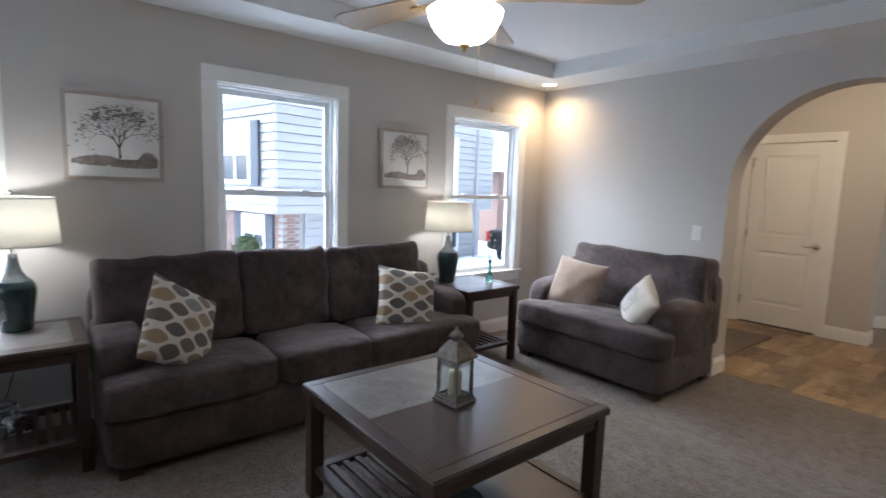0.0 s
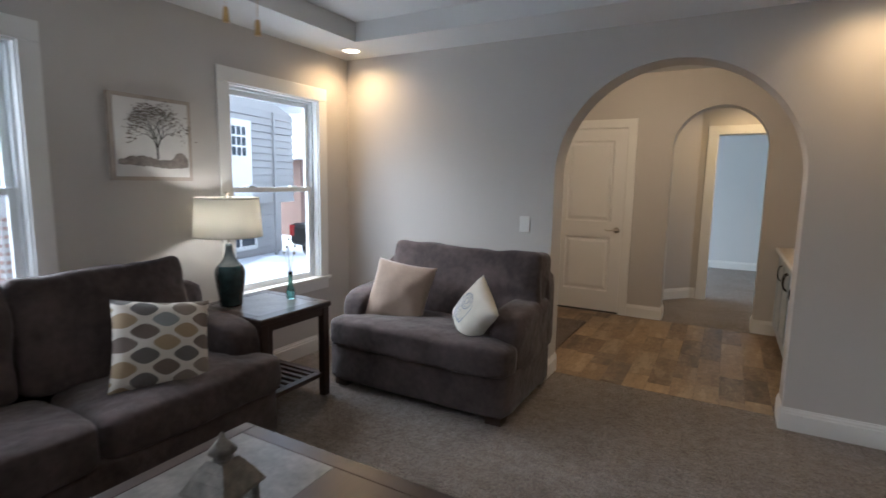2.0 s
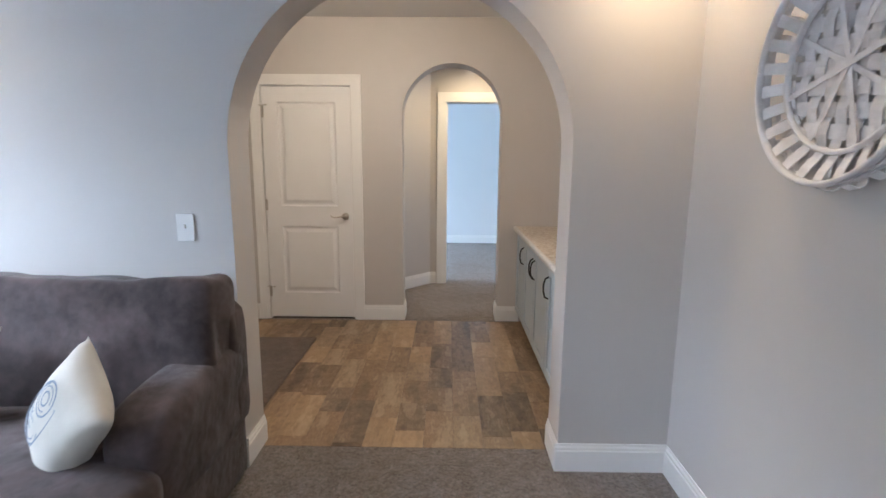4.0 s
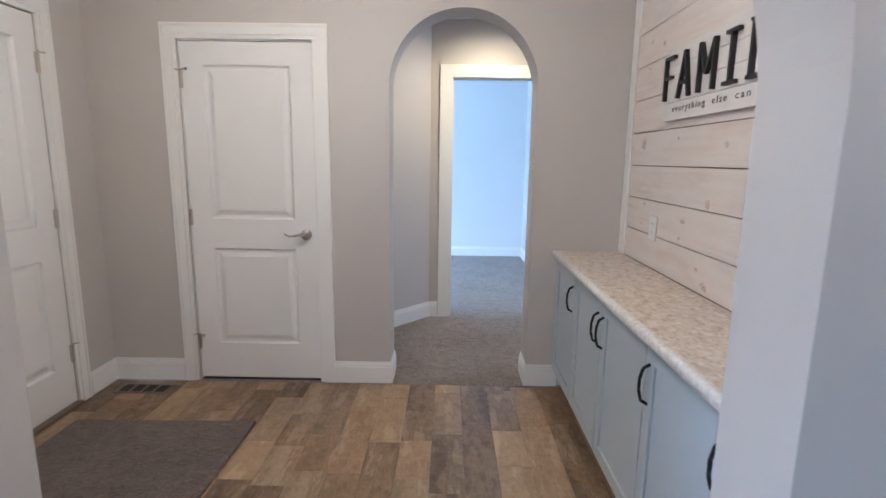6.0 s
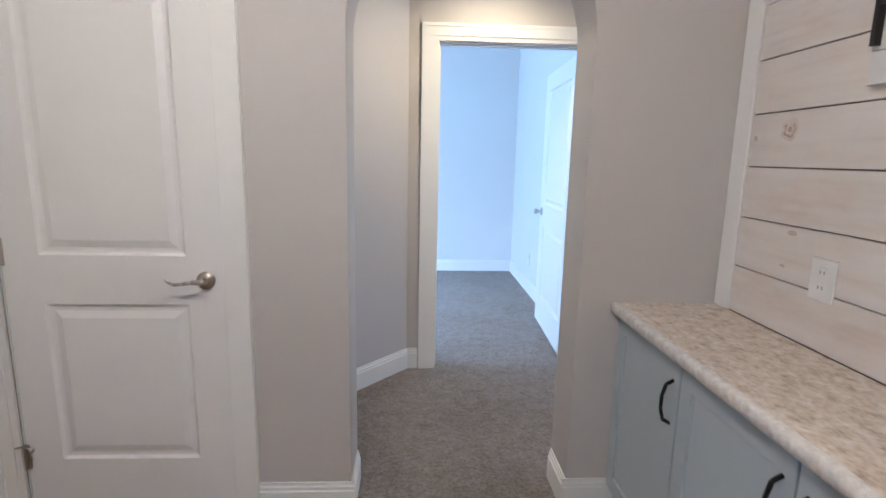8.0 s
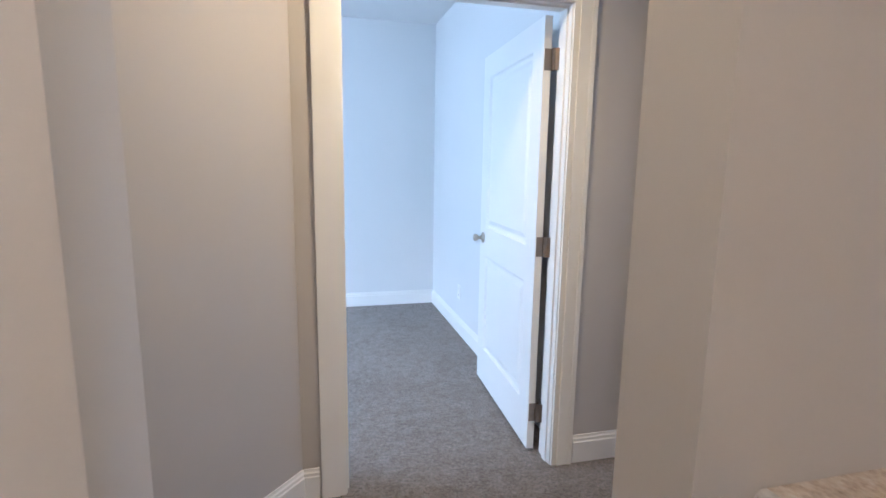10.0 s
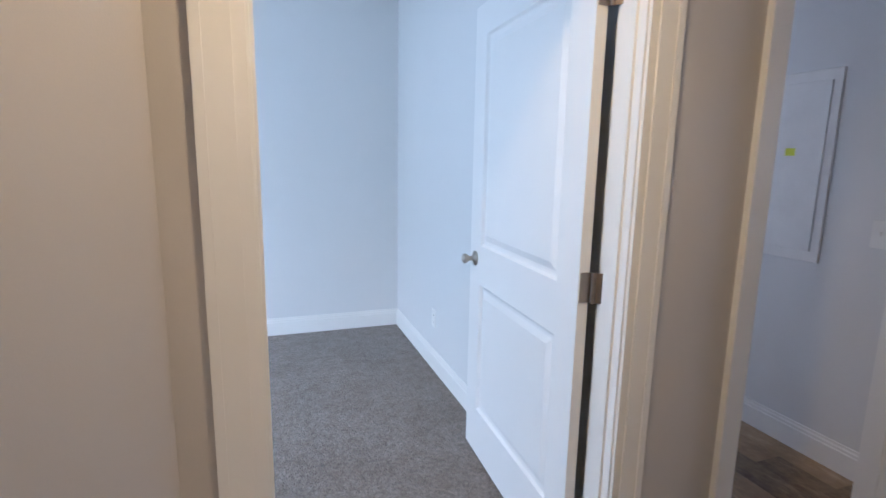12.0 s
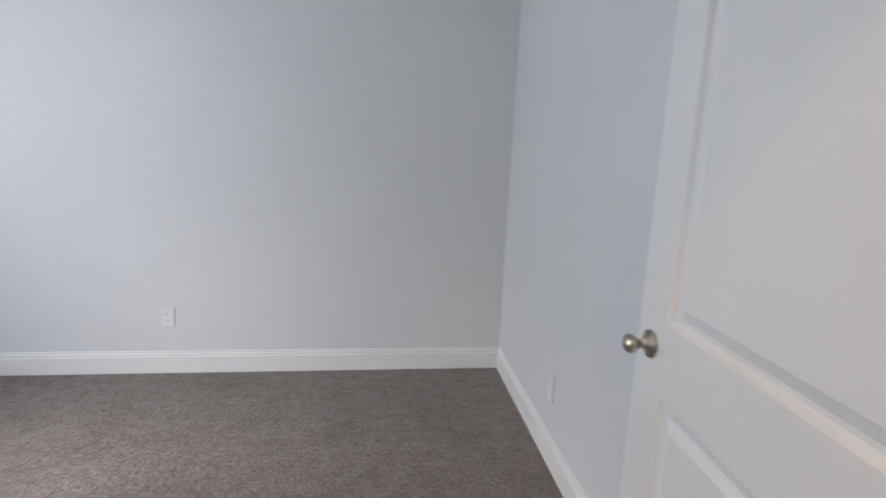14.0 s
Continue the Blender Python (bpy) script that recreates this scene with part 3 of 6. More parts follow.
# the empty room
wall_x("wall_bedroom_right", XR, XR + 0.10, YDB, YE, 2.80, [], room_paint, "pale painted wall of the empty room")
wall_y("wall_bedroom_far", YE, YE + 0.12, XW - 0.15, XR + 0.10, 2.80, [], room_paint, "pale painted wall of the empty room")
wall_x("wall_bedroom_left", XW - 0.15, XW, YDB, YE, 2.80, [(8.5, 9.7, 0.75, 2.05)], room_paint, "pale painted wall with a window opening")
structure("wall_bedroom_near", boxes((XW - 0.15, -0.603, YDB - 0.02, YDB + 0.08, -0.02, 2.80), (-0.603, XR + 0.1, YDB, YDB + 0.002, 2.645, 2.80)), room_paint, "pale painted wall of the empty room", "wall")
# the utility room
wall_x("wall_utility_right", XU, XU + 0.1, YDB, 9.25, HC + 0.1, [], room_paint, "pale utility room wall with a breaker panel")
wall_x("wall_utility_left", 0.86, 0.96, YDB, 10.7, HC + 0.1, [], room_paint, "pale utility room wall")
wall_y("wall_utility_far", 10.6, 10.7, 0.86, 3.6, HC + 0.1, [], room_paint, "pale utility room wall")
structure("wall_utility_nook", boxes((XU + 0.1, 3.6, 9.15, 9.25, -0.02, HC), (3.5, 3.6, 9.25, 10.6, -0.02, HC)), room_paint, "pale utility room wall", "wall")
# walls that close the open living space behind the walk
structure("wall_south", one(XW - 0.15, FLOOR_X1, FLOOR_Y0 - 0.1, FLOOR_Y0, -0.02, HC + 0.1), wall_paint, "plain greige wall", "wall")
structure("wall_east", one(FLOOR_X1, FLOOR_X1 + 0.1, FLOOR_Y0, YAB, -0.02, HC + 0.1), wall_paint, "plain greige wall", "wall")
# ceilings
TR = (-2.715, 0.16, -1.2, 4.10)
bm = boxes((XW - 0.15, FLOOR_X1, FLOOR_Y0, YAB, HC, HC + 0.1))
for r in ((XW, TR[0], FLOOR_Y0, YA, HS, HC), (TR[1], XR, FLOOR_Y0, YA, HS, HC), (TR[0], TR[1], TR[3], YA, HS, HC), (TR[0], TR[1], FLOOR_Y0, TR[2], HS, HC)):
    box(bm, *r)
structure("ceiling_living", bm, ceiling_paint, "white tray ceiling with a dropped border", "ceiling")
structure("ceiling_entry", one(XF - 0.12, XS + 0.14, YAB, YC, HC, HC + 0.1), ceiling_paint, "white ceiling of the entry", "ceiling")
structure("ceiling_hall", one(-2.6, XH + 1.3, YCB, YDB, HC - 0.06, HC + 0.04), ceiling_paint, "white ceiling of the hall", "ceiling")
structure("ceiling_bedroom", one(XW - 0.15, XR + 0.1, YDB, YE + 0.12, 2.685, 2.80), ceiling_paint, "white ceiling of the empty room", "ceiling")
structure("ceiling_utility", one(0.86, 3.6, YDB, 10.7, HC - 0.2, HC), ceiling_paint, "white ceiling of the utility room", "ceiling")


def baseboard(name, a, b, out, h=0.135, t=0.014):
    """A moulded board from a to b along the floor; out points into the room."""
    a, b, o = Vector((*a, 0)), Vector((*b, 0)), Vector((*out, 0)).normalized()
    profile = [(0, 0), (t, 0), (t, h - 0.034), (t * 0.72, h - 0.030), (t * 0.72, h - 0.018), (t * 0.42, h - 0.012), (t * 0.36, h), (0, h)]
    bm = bmesh.new()
    lo = [bm.verts.new(a + o * p + Vector((0, 0, z))) for p, z in profile]
    hi = [bm.verts.new(b + o * p + Vector((0, 0, z))) for p, z in profile]
    n = len(profile)
    for i in range(n):
        bm.faces.new((lo[i], hi[i], hi[(i + 1) % n], lo[(i + 1) % n]))
    bm.faces.new(lo)
    bm.faces.new(list(reversed(hi)))
    return structure(name, bm, trim_paint, "white moulded baseboard", "baseboard")


e = 0.0005
BASE = [
    ((XW, FLOOR_Y0), (XW, YA), (1, 0)), ((XW + 0.014, YA), (A1[0] - A1[1] + 0.014, YA), (0, -1)), ((A1[0] + A1[1] - 0.014, YA), (XR, YA), (0, -1)),
    ((A1[0] - A1[1], YA), (A1[0] - A1[1], YAB), (1, 0)), ((A1[0] + A1[1], YA), (A1[0] + A1[1], YAB), (-1, 0)),
    ((XR, 2.25), (XR, YA - 0.014), (-1, 0)),
    ((XF, FD1 + 0.10), (XF, YC - 0.014), (1, 0)), ((XF, YC), (CL0 - 0.095, YC), (0, -1)), ((CL1 + 0.08, YC), (A2[0] - A2[1] + 0.014, YC), (0, -1)),
    ((A2[0] + A2[1] - 0.014, YC), (0.235, YC), (0, -1)), ((A2[0] - A2[1], YC), (A2[0] - A2[1], YCB), (1, 0)), ((A2[0] + A2[1], YC), (A2[0] + A2[1], YCB), (-1, 0)),
    ((-0.603, YD), (-1.32, 7.31), (0.745, -0.667)), ((-0.598, YD), (BD0 - 0.108, YD), (0, -1)), ((BD1 + 0.108, YD), (UD0 - 0.10, YD), (0, -1)),
    ((UD1 + 0.09, YD), (XH, YD), (0, -1)),
    ((XR, YDB + 0.02), (XR, YE - 0.014), (-1, 0)), ((XW, YE), (XR, YE), (0, -1)), ((XU, YDB + 0.012), (XU, 9.25), (-1, 0)),
]
for a, b, o in BASE:
    baseboard("baseboard", a, b, o)


def casing(bm, axis, face, a0, a1, top, out, w=0.09, foot=0.0):
    """Three moulded boards round an opening, on the face of a wall; out is the sign of the way into the room."""
    for step, (wide, proud) in enumerate(((w, 0.012), (w * 0.62, 0.017), (w * 0.2, 0.021))):
        lo, hi = sorted((face, face + out * proud))
        if step == 1:
            inset = w * 0.26
        elif step == 2:
            inset = w * 0.78
        else:
            inset = 0
        for s0, s1, z0, z1 in ((a0 - inset - wide, a0 - inset, foot, top), (a1 + inset, a1 + inset + wide, foot, top)):
            if axis == "x":
                box(bm, s0, s1, lo, hi, z0, z1 + inset)
            else:
                box(bm, lo, hi, s0, s1, z0, z1 + inset)
        s0, s1 = a0 - inset - wide, a1 + inset + wide
        if axis == "x":
            box(bm, s0, s1, lo, hi, top + inset + e, top + inset + wide)
        else:
            box(bm, lo, hi, s0, s1, top + inset + e, top + inset + wide)
    return bm


# ---- doors ----


def lever(parent, x, z, face, way):
    """A lever handle with a round rose, on a door's face (y = face), pointing along -x or +x."""
    bm = bmesh.new()
    rod(bm, (x, face, z), (x, face - 0.012, z), 0.032, 0.030, 24)
    rod(bm, (x, face - 0.012, z), (x, face - 0.05, z), 0.012, 0.011, 16)
    pts = [(x, face - 0.047, z), (x + way * 0.03, face - 0.050, z + 0.004), (x + way * 0.06, face - 0.05, z - 0.003), (x + way * 0.09, face - 0.05, z - 0.006), (x + way * 0.112, face - 0.048, z + 0.004), (x + way * 0.12, face - 0.045, z + 0.014)]
    for k, (a, b) in enumerate(zip(pts, pts[1:])):
        rod(bm, a, b, 0.0095 - 0.0012 * k, 0.0083 - 0.0012 * k, 12)
    return part("handle", bm, nickel, parent, "satin nickel lever handle", True)


def knob(parent, x, z, face, out):
    bm = bmesh.new()
    prof = [(0.0, 0), (0.033, 0), (0.033, 0.006), (0.014, 0.012), (0.010, 0.03), (0.016, 0.036), (0.0225, 0.047), (0.0215, 0.058), (0.012, 0.065), (0.0, 0.066)]
    lathe(bm, prof, 24)
    moved(bm, Matrix.Translation((x, face, z)) @ Matrix.Rotation(radians(-90 * out), 4, "X"))
    return part("knob", bm, nickel, parent, "satin nickel round knob", True)


def panel_door(name, w, h, label, hand="lever", hinge_x=0.0, way=1):
    """A two-panel moulded door. Its hinge edge is at x = 0, it reaches to x = w * way; its near face lies at y = 0."""
    t = 0.035
    root = thing(name, (0, 0, 0), 0, label, "door", "", "structure")
    st, tr, mr0, mr1, br = 0.125, 0.125, 0.815, 0.99, 0.22
    zs = [(br, mr0), (mr1, h - tr)]
    s = lambda x: x * way
    for nm, x0, x1, z0, z1 in (("stile", 0, st, 0, h), ("stile", w - st, w, 0, h), ("rail", st, w - st, 0, br), ("rail", st, w - st, mr0, mr1), ("rail", st, w - st, h - tr, h)):
        a, b = sorted((s(x0), s(x1)))
        part(nm, one(a, b, 0, t, z0, z1), door_paint, root)
    for z0, z1 in zs:
        bm = bmesh.new()
        a, b = sorted((s(st), s(w - st)))
        # sloped moulding down to a recess, then a raised field, on both faces
        for y_out, y_in in ((0.0, 0.012), (t, t - 0.012)):
            rings = []
            sign = 1 if y_out == 0 else -1
            for inset, y in ((0.0, y_out), (0.009, y_in - sign * 0.002), (0.016, y_in), (0.026, y_in), (0.052, y_out + sign * 0.003)):
                rings.append([bm.verts.new(p) for p in ((a + inset, y, z0 + inset), (b - inset, y, z0 + inset), (b - inset, y, z1 - inset), (a + inset, y, z1 - inset))])
            for p, q in zip(rings, rings[1:]):
                for i in range(4):
                    bm.faces.new((p[i], p[(i + 1) % 4], q[(i + 1) % 4], q[i]))
            bm.faces.new(rings[-1])
        part("panel", bm, door_paint, root)
    return root


def hinge(parent, x, z, y, tall=0.09, wide=0.032, mat=None):
    bm = bmesh.new()
    rod(bm, (x, y, z - tall / 2), (x, y, z + tall / 2), 0.0065, None, 10)
    box(bm, x - wide, x, y + 0.001, y + 0.004, z - tall / 2, z + tall / 2)
    box(bm, x, x + wide, y + 0.001, y + 0.004, z - tall / 2, z + tall / 2)
    return part("hinge", bm, mat or nickel, parent, "metal butt hinge")


# closet door, shut
cd = panel_door("door_closet", CL1 - CL0 - 0.010, 1.985, "white two-panel closet door, shut, with a lever handle", way=1)
cd.matrix_world = pose(CL0 + 0.005, YC + 0.004, 0.018)
lever(cd, CL1 - CL0 - 0.07, 0.905, 0.0, -1)
for z in (0.235, 1.0, 1.78):
    hinge(cd, 0.0, z, -0.008, 0.095, 0.014)
for z in (0.28, 1.83):
    bm = bmesh.new()
    rod(bm, (0.0, -0.010, z), (0.045, -0.040, z + 0.002), 0.004, None, 8)
    rod(bm, (0.045, -0.040, z + 0.002), (0.052, -0.043, z + 0.002), 0.008, None, 10)
    rod(bm, (0.0, -0.010, z), (-0.02, -0.030, z + 0.002), 0.004, None, 8)
    part("hinge_stop", bm, nickel, cd, "small hinge-pin door stop", True)
structure("trim_closet_casing", casing(bmesh.new(), "x", YC, CL0 - 0.004, CL1 + 0.004, CLH + 0.002, -1, 0.085), trim_paint, "white door casing", "trim")
structure("trim_closet_jamb", boxes((CL0 - 0.004, CL0 + 0.003, YC, YCB, 0, CLH), (CL1 - 0.003, CL1 + 0.004, YC, YCB, 0, CLH), (CL0, CL1, YC, YCB, CLH - 0.004, CLH + 0.002)), trim_paint, "white door jamb", "trim")
# strip coloured dark to draw the shaded line below the shut door
structure("closet_gap_shade", one(CL0 + 0.003, CL1 - 0.003, YC + 0.012, YCB, -0.004, 0.003), slot_dark, "dark strip for the shade under the closet door", "floor")
# near-black sheet that puts the closet's darkness into colour
structure("closet_shade_sheet", one(CL0 - 0.1, CL1 + 0.05, YCB, YCB + 0.01, 0, CLH + 0.05), slot_dark, "dark sheet for the unlit closet behind the door", "wall")

# front door in the entry's left wall, shut
fd = panel_door("door_front", FD1 - FD0 - 0.012, 2.025, "white panelled front door, shut, with nickel hinges", way=-1)
fd.matrix_world = Matrix.Translation((XF - 0.004, FD1 - 0.006, 0.02)) @ Matrix.Rotation(radians(90), 4, "Z")
for z in (0.28, 1.02, 1.80):
    hinge(fd, 0.0, z, -0.008, 0.1, 0.018)
for z in (0.33, 1.85):
    bm = bmesh.new()
    rod(bm, (0.0, -0.010, z), (-0.04, -0.045, z), 0.004, None, 8)
    rod(bm, (0.0, -0.010, z), (0.02, -0.035, z), 0.004, None, 8)
    part("hinge_stop", bm, nickel, fd, "small hinge-pin door stop", True)
structure("trim_front_casing", casing(bmesh.new(), "y", XF, FD0, FD1, 2.052, 1, 0.085), trim_paint, "white door casing", "trim")
structure("trim_front_threshold", boxes((XF - 0.12, XF + 0.03, FD0, FD1, 0.0, 0.018)), bronze, "bronze door threshold", "trim")
structure("front_door_outside", one(XF - 0.125, XF - 0.121, FD0, FD1, 0, 2.05), trim_paint, "outside face of the front door", "door")

# bedroom door, open into the empty room
bd = panel_door("door_bedroom", 0.915, 2.0, "white two-panel door standing open, with a round knob", way=-1)
BH = (0.447, YDB + 0.016)
bd.matrix_world = Matrix.Translation((*BH, 0.016)) @ Matrix.Rotation(radians(-92.6), 4, "Z")
knob(bd, -0.85, 0.925, 0.035, 1)
knob(bd, -0.85, 0.925, 0.0, -1)
bm = bmesh.new()
box(bm, -0.0005, 0.0012, 0.001, 0.034, 0.0, 2.0)
part("hinge_edge", bm, door_paint, bd, "raw door edge")
for z in (0.19, 1.0, 1.82):
    bm = bmesh.new()
    rod(bm, (0.012, 0.042, z - 0.047), (0.012, 0.042, z + 0.047), 0.0075, None, 12)
    box(bm, 0.0014, 0.004, 0.004, 0.042, z - 0.045, z + 0.045)
    hp_ = bmesh.new()
    box(hp_, 0.0, 0.038, -0.0015, 0.0015, z - 0.045, z + 0.045)
    for dz in (-0.03, 0.0, 0.03):
        rod(hp_, (0.022, -0.0021, z + dz), (0.022, 0.0, z + dz), 0.0035, None, 8)
    moved(hp_, Matrix.Translation((0.012, 0.042, 0)) @ Matrix.Rotation(radians(50), 4, "Z"))
    tmp_me = bpy.data.meshes.new("hinge_leaf")
    hp_.to_mesh(tmp_me)
    hp_.free()
    bm.from_mesh(tmp_me)
    bpy.data.meshes.remove(tmp_me)
    part("hinge", bm, bronze, bd, "brushed metal butt hinge")
structure("trim_bedroom_casing", casing(bmesh.new(), "x", YD, BD0, BD1, BDH + 0.002, -1, 0.1), trim_paint, "white moulded door casing", "trim")


def jamb(name, x0, x1, y0, y1, h, stop_y):
    bm = boxes((x0 - 0.004, x0 + 0.006, y0 - 0.001, y1 + 0.001, 0, h), (x1 - 0.006, x1 + 0.004, y0 - 0.001, y1 + 0.001, 0, h), (x0 + 0.006, x1 - 0.006, y0 - 0.001, y1 + 0.001, h - 0.006, h + 0.002),
               (x0 + 0.006, x0 + 0.014, stop_y, stop_y + 0.035, 0, h - 0.006), (x1 - 0.014, x1 - 0.006, stop_y, stop_y + 0.035, 0, h - 0.006), (x0 + 0.014, x1 - 0.014, stop_y, stop_y + 0.035, h - 0.014, h - 0.006))
    return structure(name, bm, trim_paint, "white door jamb with a stop", "trim")


jamb("trim_bedroom_jamb", BD0, BD1, YD, YDB, BDH, YD + 0.03)
structure("trim_bedroom_inner_casing", casing(bmesh.new(), "x", YDB, BD0, BD1, BDH + 0.002, 1, 0.06), trim_paint, "white door casing", "trim")
jamb("trim_utility_jamb", UD0, UD1, YD, YDB, BDH, YD + 0.03)
structure("trim_utility_casing", casing(bmesh.new(), "x", YD, UD0, UD1, BDH + 0.002, -1, 0.085), trim_paint, "white moulded door casing", "trim")
structure("trim_hall_door_casing", casing(bmesh.new(), "y", XH, HD0, HD1, BDH + 0.002, -1, 0.085), trim_paint, "white moulded door casing", "trim")
sp = tagged(part("strike_plate", boxes((UD1 - 0.0078, UD1 - 0.0058, YD + 0.070, YD + 0.098, 0.925, 0.985), bevel=0.0005), nickel), "small nickel strike plate on the door jamb", "strike plate")
part("latch_hole", boxes((UD1 - 0.0084, UD1 - 0.0077, YD + 0.078, YD + 0.090, 0.945, 0.968)), slot_dark, sp)
hd = panel_door("door_hall", 0.79, 2.0, "white two-panel hall door, open inwards", way=1)
hd.matrix_world = Matrix.Translation((XH + 0.124, HD1 - 0.02, 0.016)) @ Matrix.Rotation(radians(-8), 4, "Z")
for z in (0.19, 1.0, 1.82):
    bm = bmesh.new()
    rod(bm, (-0.008, -0.006, z - 0.045), (-0.008, -0.006, z + 0.045), 0.007, None, 12)
    box(bm, -0.045, -0.008, -0.006, -0.003, z - 0.045, z + 0.045)
    part("hinge", bm, bronze, hd, "brushed metal butt hinge")

# ---- windows of the living room ----


def window(number, y0, y1):
    z0, z1 = WZ0, WZ1
    root = thing("window_%d" % number, (XW, (y0 + y1) / 2, z0), 0, "white vinyl double-hung window with snow light outside", "window", "", "structure")
    h, w = z1 - z0, (y1 - y0) / 2
    bm = bmesh.new()
    x0, x1 = -0.105, -0.045
    f = 0.028
    for r in ((x0, x1, -w, -w + f, 0, h), (x0, x1, w - f, w, 0, h), (x0, x1, -w + f, w - f, h - f, h), (x0, x1, -w + f, w - f, 0, f)):
        box(bm, *r, bevel=0.003)
    part("window_frame", bm, vinyl, root)
    mid = 1.335 - z0
    for nm, xa, xb, za, zb in (("upper_sash", -0.100, -0.078, mid - 0.018, h - f), ("lower_sash", -0.076, -0.052, f, mid + 0.018)):
        bm = bmesh.new()
        s = 0.036
        a = w - f - 0.002
        for r in ((xa, xb, -a, -a + s, za, zb), (xa, xb, a - s, a, za, zb), (xa, xb, -a + s, a - s, zb - s, zb), (xa, xb, -a + s, a - s, za, za + s)):
            box(bm, *r, bevel=0.003)
        sash = part(nm, bm, vinyl, root)
        bm = one((xa + xb) / 2 - 0.002, (xa + xb) / 2 + 0.002, -a + s - 0.003, a - s + 0.003, za + s - 0.003, zb - s + 0.003)
        g = part("pane", bm, pane_mat, sash, "clear glass pane")
        g.visible_shadow = False
        if nm == "lower_sash":
            bm = bmesh.new()
            for yy in (-0.2, 0.2):
                box(bm, xa - 0.004, xb + 0.004, yy - 0.03, yy + 0.03, zb, zb + 0.012, bevel=0.003)
            part("sash_lock", bm, vinyl, sash)
    bm = bmesh.new()
    for r in ((-0.045, 0.0, -w - 0.001, -w + 0.012, 0, h), (-0.045, 0.0, w - 0.012, w + 0.001, 0, h), (-0.045, 0.0, -w + 0.012, w - 0.012, h - 0.012, h + 0.001)):
        box(bm, *r)
    part("jamb_liner", bm, trim_paint, root)
    bm = bmesh.new()
    c = 0.088
    for r in ((0.0, 0.016, -w - c, -w + 0.004, 0.022, h - 0.004), (0.0, 0.016, w - 0.004, w + c, 0.022, h - 0.004)):
        box(bm, *r, bevel=0.003)
    box(bm, 0.0, 0.018, -w - c, w + c, h - 0.0035, h + c + 0.006, bevel=0.003)
    part("casing", bm, trim_paint, root)
    bm = bmesh.new()
    box(bm, -0.046, 0.034, -w - c - 0.02, w + c + 0.02, -0.004, 0.0215, bevel=0.005)
    part("window_sill", bm, trim_paint, root)
    bm = one(0.0, 0.014, -w - c, w + c, -0.085, -0.0045, bevel=0.002)
    part("apron", bm, trim_paint, root)
    return root


for i, (a, b) in enumerate(WINDOWS):
    window(i + 1, a, b)

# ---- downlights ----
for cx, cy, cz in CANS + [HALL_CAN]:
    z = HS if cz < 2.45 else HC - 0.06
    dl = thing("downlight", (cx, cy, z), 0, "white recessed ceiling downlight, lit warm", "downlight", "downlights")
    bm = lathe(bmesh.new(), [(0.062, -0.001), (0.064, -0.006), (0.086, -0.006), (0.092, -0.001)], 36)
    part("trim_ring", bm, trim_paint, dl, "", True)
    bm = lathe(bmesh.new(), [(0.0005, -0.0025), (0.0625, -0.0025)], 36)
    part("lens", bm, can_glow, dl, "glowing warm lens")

# ---- seating ----


